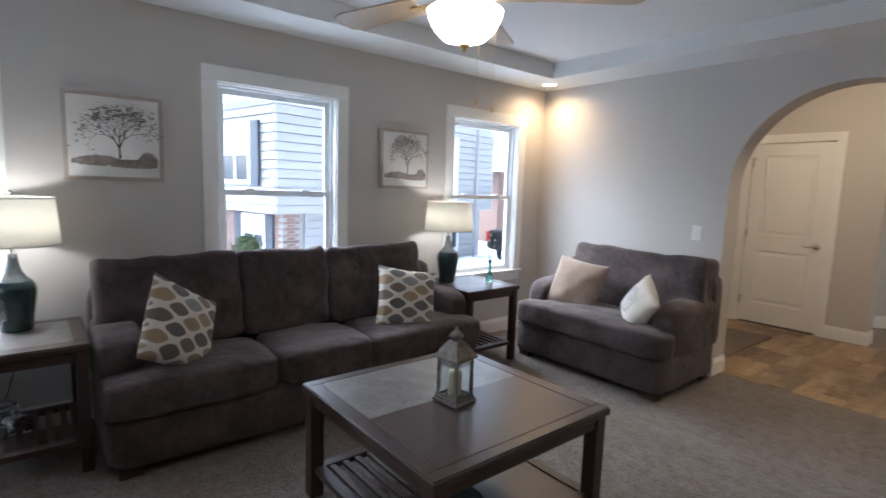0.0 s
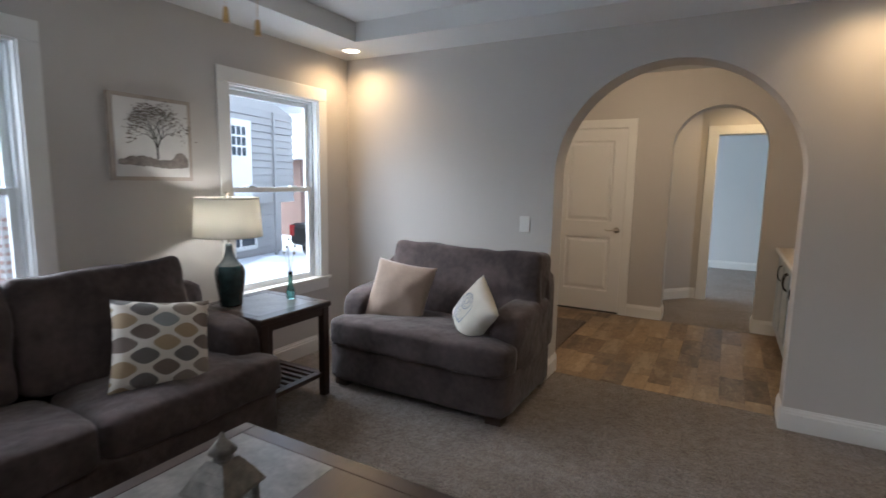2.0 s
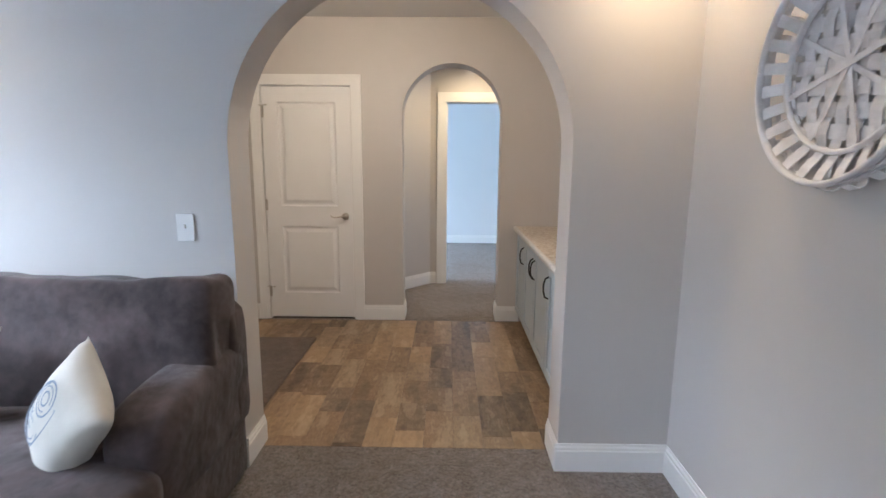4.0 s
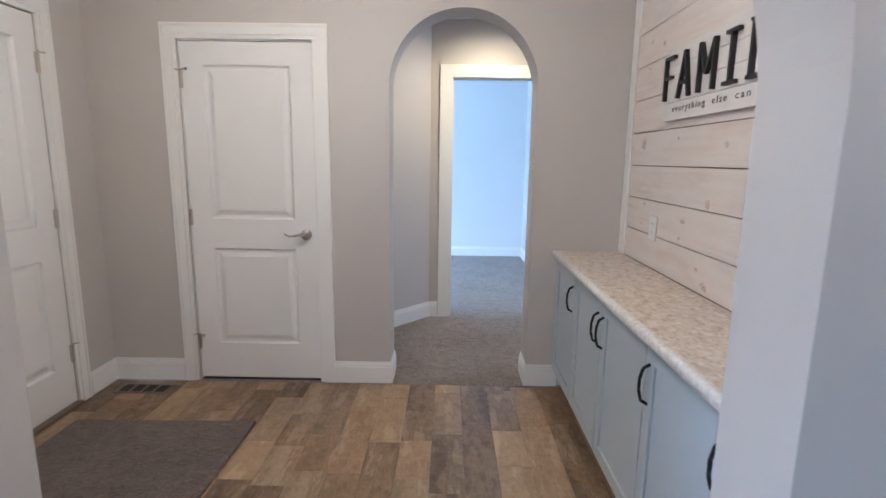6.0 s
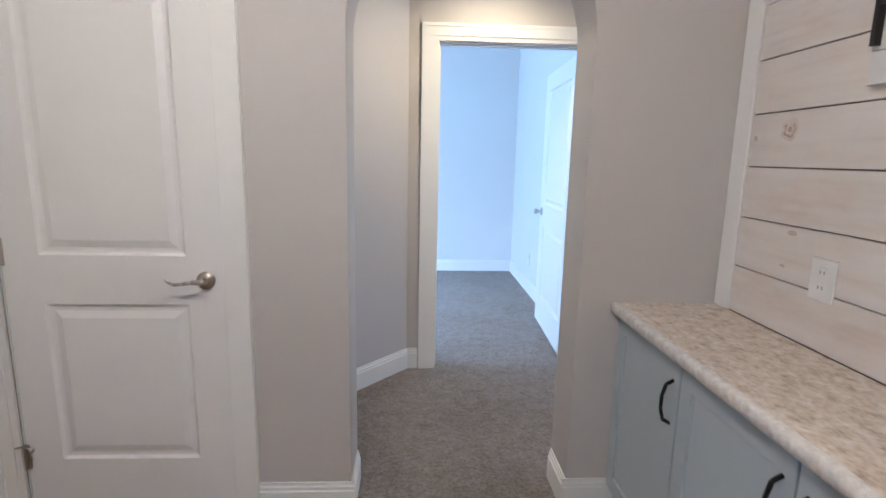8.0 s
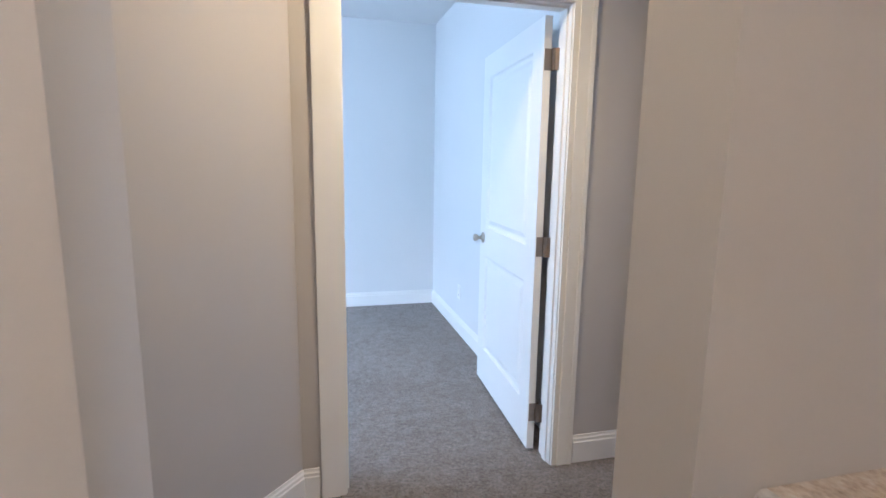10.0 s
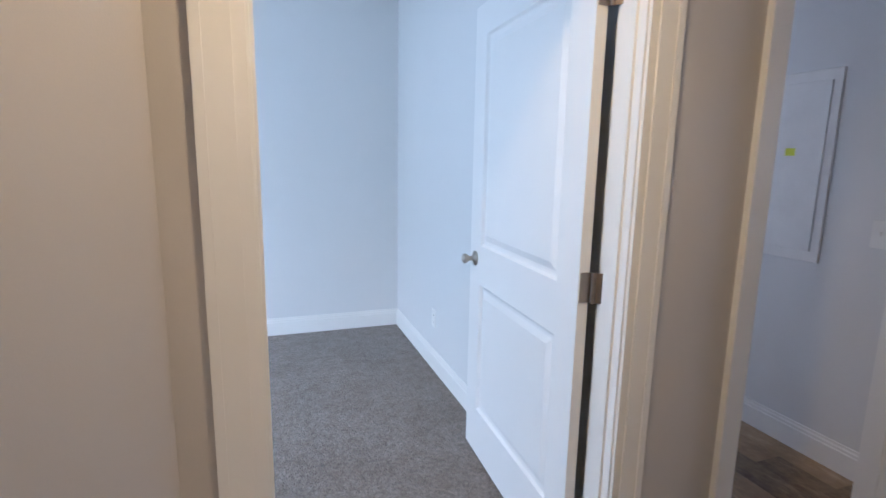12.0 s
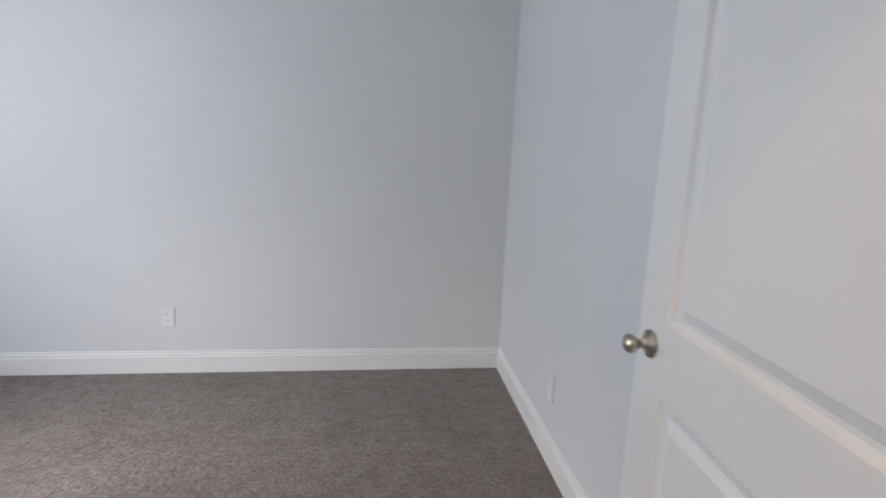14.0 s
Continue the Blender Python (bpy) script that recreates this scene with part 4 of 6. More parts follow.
def settee(name, width, depth, seats, label, category, seed, back_split=None):
    """A stuffed seat that faces +y, its base centre at the origin; arms on both ends, seat cushions that wrap in front of them."""
    root = thing(name, (0, 0, 0), 0, label, category)
    w, d = width / 2, depth / 2
    arm = 0.21
    bm = soft_box(width - 0.02, depth - 0.04, 0.265, 10, 18, 0.003, seed)
    moved(bm, Matrix.Translation((0, 0.0, 0.045)))
    part("base", bm, sofa_fabric, root, "", True)
    # back frame
    bm = soft_box(width - 0.01, 0.17, 0.60, 10, 10, 0.004, seed + 1)
    moved(bm, Matrix.Translation((0, -d + 0.095, 0.24)))
    part("back_frame", bm, sofa_fabric, root, "", True)
    for k, sx in enumerate((-1, 1)):
        bm = soft_box(arm, depth - 0.21, 0.415, 16, 4.6, 0.007, seed + 2 + k)
        for v in bm.verts:
            up = v.co.z / 0.415
            roll = max(0.0, up - 0.45)
            v.co.x *= 1 + 0.28 * roll * (1 - 0.5 * max(0.0, up - 0.9))
            v.co.x += sx * 0.012 * roll
            v.co.y += 0.022 * math.sin(math.pi * min(1.0, up)) * (1 if v.co.y > 0 else 0)
            v.co.z -= 0.030 * max(0.0, (v.co.y / (depth / 2))) ** 2 * up
        moved(bm, Matrix.Translation((sx * (w - arm / 2 - 0.005), -0.080, 0.24)))
        part("arm", bm, sofa_fabric, root, "", True)
    # seat cushions
    edges = [-w + 0.0] + list(seats) + [w - 0.0]
    for k, (a, b) in enumerate(zip(edges, edges[1:])):
        cd_ = depth - 0.30
        bm = soft_box(b - a - 0.006, cd_, 0.195, 20, 8, 0.012, seed + 10 + k, 0.024)
        # outer cushions are notched to pass in front of the arms
        for v in bm.verts:
            wx = v.co.x + (a + b) / 2
            lim = w - arm + 0.005
            if v.co.y < cd_ / 2 - 0.19 and abs(wx) > lim:
                v.co.x = math.copysign(lim, wx) - (a + b) / 2
        moved(bm, Matrix.Translation(((a + b) / 2, d - cd_ / 2 + 0.005, 0.285)))
        part("seat_cushion", bm, sofa_fabric, root, "", True)
    cuts = back_split or seats
    edges = [-w + (0.02 if len(cuts) == 0 else 0.20)] + list(cuts) + [w - (0.155 if len(cuts) == 0 else 0.02)]
    for k, (a, b) in enumerate(zip(edges, edges[1:])):
        bm = soft_box(b - a - 0.004, 0.25, 0.52 if cuts else 0.497, 22, 10.0, 0.018, seed + 20 + k)
        for v in bm.verts:
            up = v.co.z / 0.53
            side = v.co.x / ((b - a) / 2)
            v.co.z += 0.075 * max(0, up - 0.5) * abs(side) ** 6 - 0.030 * max(0, up - 0.6) * math.exp(-(side * 6) ** 2) * (1 if len(cuts) == 0 else 0) + 0.010 * noise.noise(Vector((v.co.x * 6, seed + k, 0))) * up
            v.co.y *= 1 - 0.25 * max(0, up - 0.45)
        moved(bm, Matrix.Translation(((a + b) / 2, -d + 0.265, 0.455)) @ Matrix.Rotation(radians(11), 4, "X"))
        part("back_cushion", bm, sofa_fabric, root, "", True)
    for sx in (-1, 1):
        for y in (d - 0.10, -d + 0.10):
            bm = bmesh.new()
            plate(bm, [(sx * (w - 0.10) - 0.05, y - 0.045), (sx * (w - 0.10) + 0.05, y - 0.045), (sx * (w - 0.10) + 0.05, y + 0.045), (sx * (w - 0.10) - 0.05, y + 0.045)], "z", 0.0, 0.058)
            part("foot", bm, espresso, root, "dark block foot")
    return root


sofa = settee("sofa", 2.33, 0.84, (-0.25, 0.345), "dark brown-grey chenille three-seat sofa under the windows", "sofa", 1, (-0.176, 0.389))
sofa.matrix_world = pose(-2.685, 1.785, 0, 0, 0, -90)
love = settee("loveseat", 1.35, 0.90, (), "dark brown-grey chenille chair-and-a-half beside the arch", "loveseat", 40)
love.matrix_world = pose(-1.935, 4.06, 0, 0, 0, 180)
arm_chair = settee("armchair", 1.05, 0.90, (), "dark brown-grey chenille armchair facing the coffee table", "armchair", 70)
arm_chair.matrix_world = pose(-1.82, -0.22, 0, 0, 0, 0)


def throw_pillow(name, place, turns, size, thick, mat, label, seed, fringe=None):
    ob = part(name, pillow_mesh(size, size, thick, seed), mat, None, "", True)
    ob.matrix_world = pose(*place, *turns)
    tagged(ob, label, "pillow")
    return ob


throw_pillow("throw_pillow", (-2.48, 0.98, 0.655), (70, 32, 118), 0.45, 0.15, ogee, "ogee-print throw pillow in grey and cream by the sofa arm", 3)
throw_pillow("throw_pillow", (-2.50, 2.41, 0.64), (66, 9, 72), 0.43, 0.15, ogee, "ogee-print throw pillow in grey, mustard and cream on the sofa", 8)
throw_pillow("throw_pillow", (-2.23, 3.97, 0.635), (62, 7, 12), 0.45, 0.16, tan_fabric, "plain taupe throw pillow on the loveseat", 5)
wp = throw_pillow("throw_pillow", (-1.59, 3.86, 0.60), (64, 30, -48), 0.36, 0.165, cream_fabric, "cream throw pillow with a blue-grey print on the loveseat", 9)
bm = bmesh.new()


def pillow_top(x, y):
    u, v = x / 0.18, y / 0.18
    return 0.0825 * max(0.0, (1 - u * u) * (1 - v * v)) ** 0.42 + 0.0065


def drawn_line(pts, half):
    """A drawn line that follows the pillow's face."""
    rows = []
    for i, p in enumerate(pts):
        a, b = Vector(pts[max(0, i - 1)]), Vector(pts[min(len(pts) - 1, i + 1)])
        d = (b - a).normalized()
        nrm = Vector((-d.y, d.x)) * half
        rows.append([bm.verts.new((q.x, q.y, pillow_top(q.x, q.y))) for q in (Vector(p) + nrm, Vector(p) - nrm)])
    for a, b in zip(rows, rows[1:]):
        bm.faces.new((a[0], b[0], b[1], a[1]))


def oval(cx, cy, rx, ry, start, stop, half):
    drawn_line([(cx + rx * math.cos(a), cy + ry * math.sin(a)) for a in [radians(start + (stop - start) * i / 24) for i in range(25)]], half)


for cx, cy, rx, ry, t0, t1, hw in ((-0.03, 0.05, 0.055, 0.05, 0, 360, 0.003), (-0.03, 0.05, 0.040, 0.036, 20, 330, 0.002), (-0.03, 0.05, 0.022, 0.020, 0, 360, 0.003), (-0.02, -0.045, 0.070, 0.045, 150, 390, 0.003), (-0.02, -0.05, 0.052, 0.030, 160, 380, 0.002), (-0.06, -0.01, 0.03, 0.09, 100, 260, 0.003), (0.035, 0.0, 0.02, 0.08, -80, 80, 0.002)):
    oval(cx, cy, rx, ry, t0, t1, hw)
for i in range(9):
    y0 = -0.105 + 0.011 * i
    drawn_line([(-0.075 + 0.012 * k, y0 + 0.004 * math.sin(1.3 * k + i)) for k in range(4 + (i * 3) % 6)], 0.0022)
part("print", bm, ink, wp, "blue-grey drawn motif")
throw_pillow("throw_pillow", (-1.74, -0.06, 0.525), (38, 0, 195), 0.32, 0.12, cream_fabric, "cream throw pillow on the armchair", 13)

# ---- tables ----


def slat_table(name, w, d, h, label, inset, shelf_z, slats):
    """A dark table: framed top with slate inset, apron, square legs and a low slatted shelf."""
    root = thing(name, (0, 0, 0), 0, label, "table")
    t, ov = 0.034, 0.012
    top = boxes((-w / 2, w / 2, -d / 2, d / 2, h - t, h - 0.004), bevel=0.006)
    part("tabletop", top, espresso, root, "dark espresso wood top")
    x0, x1, y0, y1 = inset
    b = 0.0
    fr = bmesh.new()
    xb = min(w / 2 - 0.052, -x0) if w > 0.7 else x1
    for r in ((-w / 2 + 0.004, x0, -d / 2 + 0.004, d / 2 - 0.004), (xb, w / 2 - 0.004, -d / 2 + 0.004, d / 2 - 0.004), (x0, xb, -d / 2 + 0.004, y0), (x0, xb, y1, d / 2 - 0.004), (x1, xb, y0, y1)):
        if r[1] - r[0] > 0.002 and r[3] - r[2] > 0.002:
            box(fr, r[0] + 0.0013, r[1] - 0.0013, r[2] + 0.0013, r[3] - 0.0013, h - 0.0045, h + 0.0003, bevel=0.0012)
    part("top_frame", fr, espresso, root)
    part("slate_inset", one(x0 + 0.001, x1 - 0.001, y0 + 0.001, y1 - 0.001, h - 0.0045, h - 0.0008), slate, root, "mottled grey slate tile inset")
    lw = 0.062 if w > 0.7 else 0.05
    ap = bmesh.new()
    for r in ((-w / 2 + 0.03, w / 2 - 0.03, -d / 2 + 0.022, -d / 2 + 0.040), (-w / 2 + 0.03, w / 2 - 0.03, d / 2 - 0.040, d / 2 - 0.022), (-w / 2 + 0.022, -w / 2 + 0.040, -d / 2 + 0.04, d / 2 - 0.04), (w / 2 - 0.040, w / 2 - 0.022, -d / 2 + 0.04, d / 2 - 0.04)):
        box(ap, *r, h - t - 0.052, h - t, bevel=0.002)
    part("apron", ap, espresso, root)
    for sx in (-1, 1):
        for sy in (-1, 1):
            cx, cy = sx * (w / 2 - ov - lw / 2), sy * (d / 2 - ov - lw / 2)
            bm = bmesh.new()
            box(bm, cx - lw / 2, cx + lw / 2, cy - lw / 2, cy + lw / 2, 0, h - t, bevel=0.004)
            part("leg", bm, espresso, root)
    sh = bmesh.new()
    a, c = w / 2 - 0.03, d / 2 - 0.03
    for r in ((-a, a, -c, -c + 0.05), (-a, a, c - 0.05, c), (-a, -a + 0.05, -c + 0.05, c - 0.05), (a - 0.05, a, -c + 0.05, c - 0.05)):
        box(sh, *r, shelf_z, shelf_z + 0.028, bevel=0.003)
    part("shelf_frame", sh, espresso, root)
    sx0, sx1 = slats
    if sx1 < a - 0.06:
        part("shelf_board", one(sx1, a - 0.05, -c + 0.05, c - 0.05, shelf_z + 0.004, shelf_z + 0.022, bevel=0.002), espresso, root)
    n = int((2 * c - 0.1) / 0.052) if w < 0.7 else int((2 * c - 0.1) / 0.062)
    for i in range(n):
        y = -c + 0.05 + (i + 0.5) * (2 * c - 0.1) / n
        part("slat", one(sx0, sx1, y - 0.014, y + 0.014, shelf_z + 0.005, shelf_z + 0.023, bevel=0.002), espresso, root)
    return root


ct = slat_table("coffee_table", 0.96, 0.94, 0.525, "square espresso coffee table with a slate inset and slatted shelf", (-0.425, 0.0, -0.405, 0.405), 0.115, (-0.40, 0.0))
ct.matrix_world = pose(-1.265, 1.785, 0)
et = slat_table("end_table", 0.60, 0.575, 0.633, "espresso end table with a slate inset and slatted shelf", (-0.24, 0.21, -0.225, 0.225), 0.13, (-0.22, 0.22))
et.matrix_world = pose(-2.76, 3.235, 0)
tagged(et, "", "", "end tables beside the sofa")
et2 = copy_thing(et, pose(-2.785, 0.315, 0))


def shelf_bowl():
    bm = lathe(bmesh.new(), [(0.0, 0.004), (0.07, 0.0), (0.10, 0.02), (0.125, 0.07), (0.12, 0.10), (0.112, 0.10), (0.115, 0.07), (0.09, 0.025), (0.0, 0.015)], 28)
    ob = part("bowl", bm, black_paint, None, "", True)
    ob.matrix_world = pose(-1.02, 1.60, 0.143)
    tagged(ob, "dark round bowl on the coffee table shelf", "bowl")


shelf_bowl()


def table_lamp(place):
    root = thing("table_lamp", place, 0, "dark teal ceramic table lamp with a cream drum shade, lit", "lamp", "pair of table lamps")
    prof = [(0.0, 0.0), (0.064, 0.0), (0.068, 0.012), (0.070, 0.05), (0.080, 0.11), (0.088, 0.17), (0.090, 0.205), (0.084, 0.232), (0.072, 0.250)]
    part("body", lathe(bmesh.new(), prof, 40), teal_ceramic, root, "glossy dark teal ceramic body", True)
    prof = [(0.072, 0.250), (0.052, 0.270), (0.036, 0.295), (0.026, 0.325), (0.021, 0.36), (0.020, 0.385), (0.0, 0.386)]
    part("neck", lathe(bmesh.new(), prof, 40), grey_ceramic, root, "grey glazed neck", True)
    bm = bmesh.new()
    rod(bm, (0, 0, 0.385), (0, 0, 0.47), 0.008)
    for s in (-1, 1):
        tube(bm, [(0, 0, 0.42), (s * 0.06, 0, 0.47), (s * 0.06, 0, 0.60), (s * 0.02, 0, 0.665), (0, 0, 0.668)], 0.002, 6)
    lathe(bm, [(0.0, 0.700), (0.010, 0.697), (0.016, 0.690), (0.010, 0.682), (0.006, 0.668), (0.0, 0.664)], 16)
    part("harp", bm, nickel, root, "metal harp and finial")
    zb, zt, rb, rt = 0.43, 0.665, 0.200, 0.182
    bm = lathe(bmesh.new(), [(rb, zb), (rt, zt), (rt - 0.003, zt), (rb - 0.003, zb), (rb, zb)], 56)
    part("shade", bm, linen_shade, root, "cream linen drum shade, glowing", True)
    bm = lathe(bmesh.new(), [(rt + 0.001, zt - 0.006), (rt + 0.001, zt + 0.001), (rt - 0.004, zt + 0.001), (rt - 0.004, zt - 0.006), (rt + 0.001, zt - 0.006)], 56)
    part("shade_top_trim", bm, cream_fabric, root)
    bm = bmesh.new()
    lathe(bm, [(rb + 0.001, zb - 0.001), (rb + 0.001, zb + 0.006), (rb - 0.004, zb + 0.006), (rb - 0.004, zb - 0.001), (rb + 0.001, zb - 0.001)], 56)
    part("shade_bottom_trim", bm, cream_fabric, root)
    return root


tl = table_lamp((-2.90, 3.10, 0.6335))
copy_thing(tl, pose(-2.93, 0.33, 0.6335))


def lantern(place):
    root = thing("candle_lantern", (0, 0, 0), 0, "weathered grey metal lantern with a cream pillar candle", "lantern")
    b = 0.075
    bm = boxes((-b - 0.008, b + 0.008, -b - 0.008, b + 0.008, 0, 0.014), (-b, b, -b, b, 0.014, 0.026), bevel=0.003)
    part("base", bm, zinc, root)
    p = 0.062
    for sx in (-1, 1):
        for sy in (-1, 1):
            part("post", one(sx * p - 0.006, sx * p + 0.006, sy * p - 0.006, sy * p + 0.006, 0.026, 0.20, bevel=0.001), zinc, root)
    for k in range(4):
        m = Matrix.Rotation(radians(90 * k), 4, "Z")
        bm = boxes((-p + 0.006, p - 0.006, -p - 0.004, -p + 0.004, 0.19, 0.20), (-p + 0.006, p - 0.006, -p - 0.003, -p + 0.003, 0.026, 0.034))
        for x in (-0.036, -0.012, 0.012, 0.036):
            tube(bm, [(x - 0.012, -p, 0.19), (x - 0.006, -p, 0.176), (x, -p, 0.170), (x + 0.006, -p, 0.176), (x + 0.012, -p, 0.19)], 0.0022, 6)
        for x in (-0.048, 0.048):
            tube(bm, [(x, -p, 0.17), (x, -p, 0.05)], 0.0018, 6)
        part("side_tracery", moved(bm, m), zinc, root)
        part("pane", moved(one(-p + 0.006, p - 0.006, -p + 0.005, -p + 0.007, 0.03, 0.19), m), pane_mat, root, "clear glass pane")
    bm = bmesh.new()

    def tier(half0, z0, half1, z1):
        lo = [bm.verts.new((sx * half0, sy * half0, z0)) for sx, sy in ((-1, -1), (1, -1), (1, 1), (-1, 1))]
        hi = [bm.verts.new((sx * half1, sy * half1, z1)) for sx, sy in ((-1, -1), (1, -1), (1, 1), (-1, 1))]
        for i in range(4):
            bm.faces.new((lo[i], lo[(i + 1) % 4], hi[(i + 1) % 4], hi[i]))
        bm.faces.new(hi)
        bm.faces.new(list(reversed(lo)))
    box(bm, -b - 0.006, b + 0.006, -b - 0.006, b + 0.006, 0.20, 0.208)
    tier(0.079, 0.208, 0.062, 0.234)
    tier(0.062, 0.236, 0.046, 0.256)
    tier(0.046, 0.258, 0.030, 0.276)
    part("roof", bm, zinc, root, "stepped metal roof")
    bm = bmesh.new()
    lathe(bm, [(0.026, 0.276), (0.024, 0.292), (0.040, 0.296), (0.020, 0.318), (0.010, 0.326), (0.008, 0.338), (0.0, 0.346)], 20)
    part("chimney", bm, zinc, root, "", True)
    bm = lathe(bmesh.new(), [(0.0, 0.027), (0.034, 0.027), (0.035, 0.13), (0.031, 0.136), (0.0, 0.133)], 28)
    rod(bm, (0, 0, 0.13), (0.001, 0, 0.145), 0.001, None, 6)
    part("candle", bm, wax, root, "cream pillar candle", True)
    return root


lantern_ob = lantern((0, 0, 0))
lantern_ob.matrix_world = pose(-1.215, 1.76, 0.5265, 0, 0, 8) @ Matrix.Diagonal((0.80, 0.80, 0.93, 1))


def telephone(place):
    root = thing("telephone", place, 105, "ivory old-fashioned dial telephone on the end table", "telephone")
    bm = bmesh.new()
    lo = []
    for k in range(28):
        a = 2 * math.pi * k / 28
        c, d = math.cos(a), math.sin(a)
        lo.append((0.098 * math.copysign(abs(c) ** 0.6, c), 0.075 * math.copysign(abs(d) ** 0.6, d)))
    rings = []
    for s, z in ((1.0, 0.004), (1.0, 0.014), (0.88, 0.03), (0.70, 0.055), (0.52, 0.085), (0.44, 0.092)):
        rings.append([bm.verts.new((x * s, y * s + 0.012 * (1 - s), z)) for x, y in lo])
    for a, b in zip(rings, rings[1:]):
        for i in range(28):
            bm.faces.new((a[i], a[(i + 1) % 28], b[(i + 1) % 28], b[i]))
    bm.faces.new(rings[-1])
    bm.faces.new(list(reversed(rings[0])))
    part("body", bm, ivory, root, "", True)
    bm = lathe(bmesh.new(), [(0.0, 0.0), (0.042, 0.0), (0.042, 0.006), (0.016, 0.008), (0.0, 0.010)], 28)
    part("dial", moved(bm, Matrix.Translation((0, -0.047, 0.045)) @ Matrix.Rotation(radians(58), 4, "X")), brass, root, "brass-rimmed dial", True)
    for sx in (-1, 1):
        part("cradle_prong", one(sx * 0.045 - 0.010, sx * 0.045 + 0.010, -0.01, 0.03, 0.09, 0.112, bevel=0.004), ivory, root)
    bm = bmesh.new()
    tube(bm, [(-0.10, 0.01, 0.118), (-0.06, 0.01, 0.135), (0, 0.01, 0.141), (0.06, 0.01, 0.135), (0.10, 0.01, 0.118)], 0.013, 12)
    for s in (-1, 1):
        rod(bm, (s * 0.098, 0.01, 0.125), (s * 0.114, 0.01, 0.088), 0.017, 0.032, 20)
    part("handset", bm, ivory, root, "ivory handset", True)
    return root


telephone((-2.80, 0.115, 0.6335))


def bud_vase(place):
    root = thing("bud_vase", place, 0, "small clear and teal glass vase with thin stems", "vase")
    bm = lathe(bmesh.new(), [(0.0, 0.0), (0.022, 0.0), (0.024, 0.02), (0.021, 0.045), (0.012, 0.065), (0.010, 0.10), (0.012, 0.13), (0.010, 0.13), (0.008, 0.10), (0.010, 0.066), (0.018, 0.044), (0.020, 0.006), (0.0, 0.005)], 24)
    part("glass", bm, teal_glass, root, "pale teal glass", True)
    bm = bmesh.new()
    for k in range(5):
        a = k * 1.26
        tube(bm, [(0, 0, 0.02), (0.004 * math.cos(a), 0.004 * math.sin(a), 0.13), (0.03 * math.cos(a), 0.03 * math.sin(a), 0.22 + 0.03 * (k % 3))], 0.0012, 5)
        bmesh.ops.create_icosphere(bm, subdivisions=1, radius=0.008, matrix=Matrix.Translation((0.03 * math.cos(a), 0.03 * math.sin(a), 0.22 + 0.03 * (k % 3))))
    part("stems", bm, cream_fabric, root, "thin pale stems")
    return root


bud_vase((-2.72, 3.42, 0.6335)).scale = (1.25, 1.25, 1.4)


def model_truck(place):
    root = thing("model_truck", place, 30, "silver and glass model truck on the end table shelf", "ornament")
    part("chassis", boxes((-0.15, 0.15, -0.05, 0.05, 0.03, 0.05), (-0.15, -0.02, -0.055, 0.055, 0.05, 0.10), bevel=0.006), silver, root)
    part("cab", boxes((-0.02, 0.07, -0.05, 0.05, 0.05, 0.145), bevel=0.014), clear_glass, root, "glass cab")
    part("bonnet", boxes((0.07, 0.15, -0.04, 0.04, 0.05, 0.095), bevel=0.012), silver, root)
    for x in (-0.09, 0.10):
        for s in (-1, 1):
            bm = bmesh.new()
            rod(bm, (x, s * 0.045, 0.032), (x, s * 0.065, 0.032), 0.032, None, 20)
            part("wheel", bm, rubber, root)
    return root


model_truck((-2.84, 0.25, 0.1585))

# ---- pictures ----


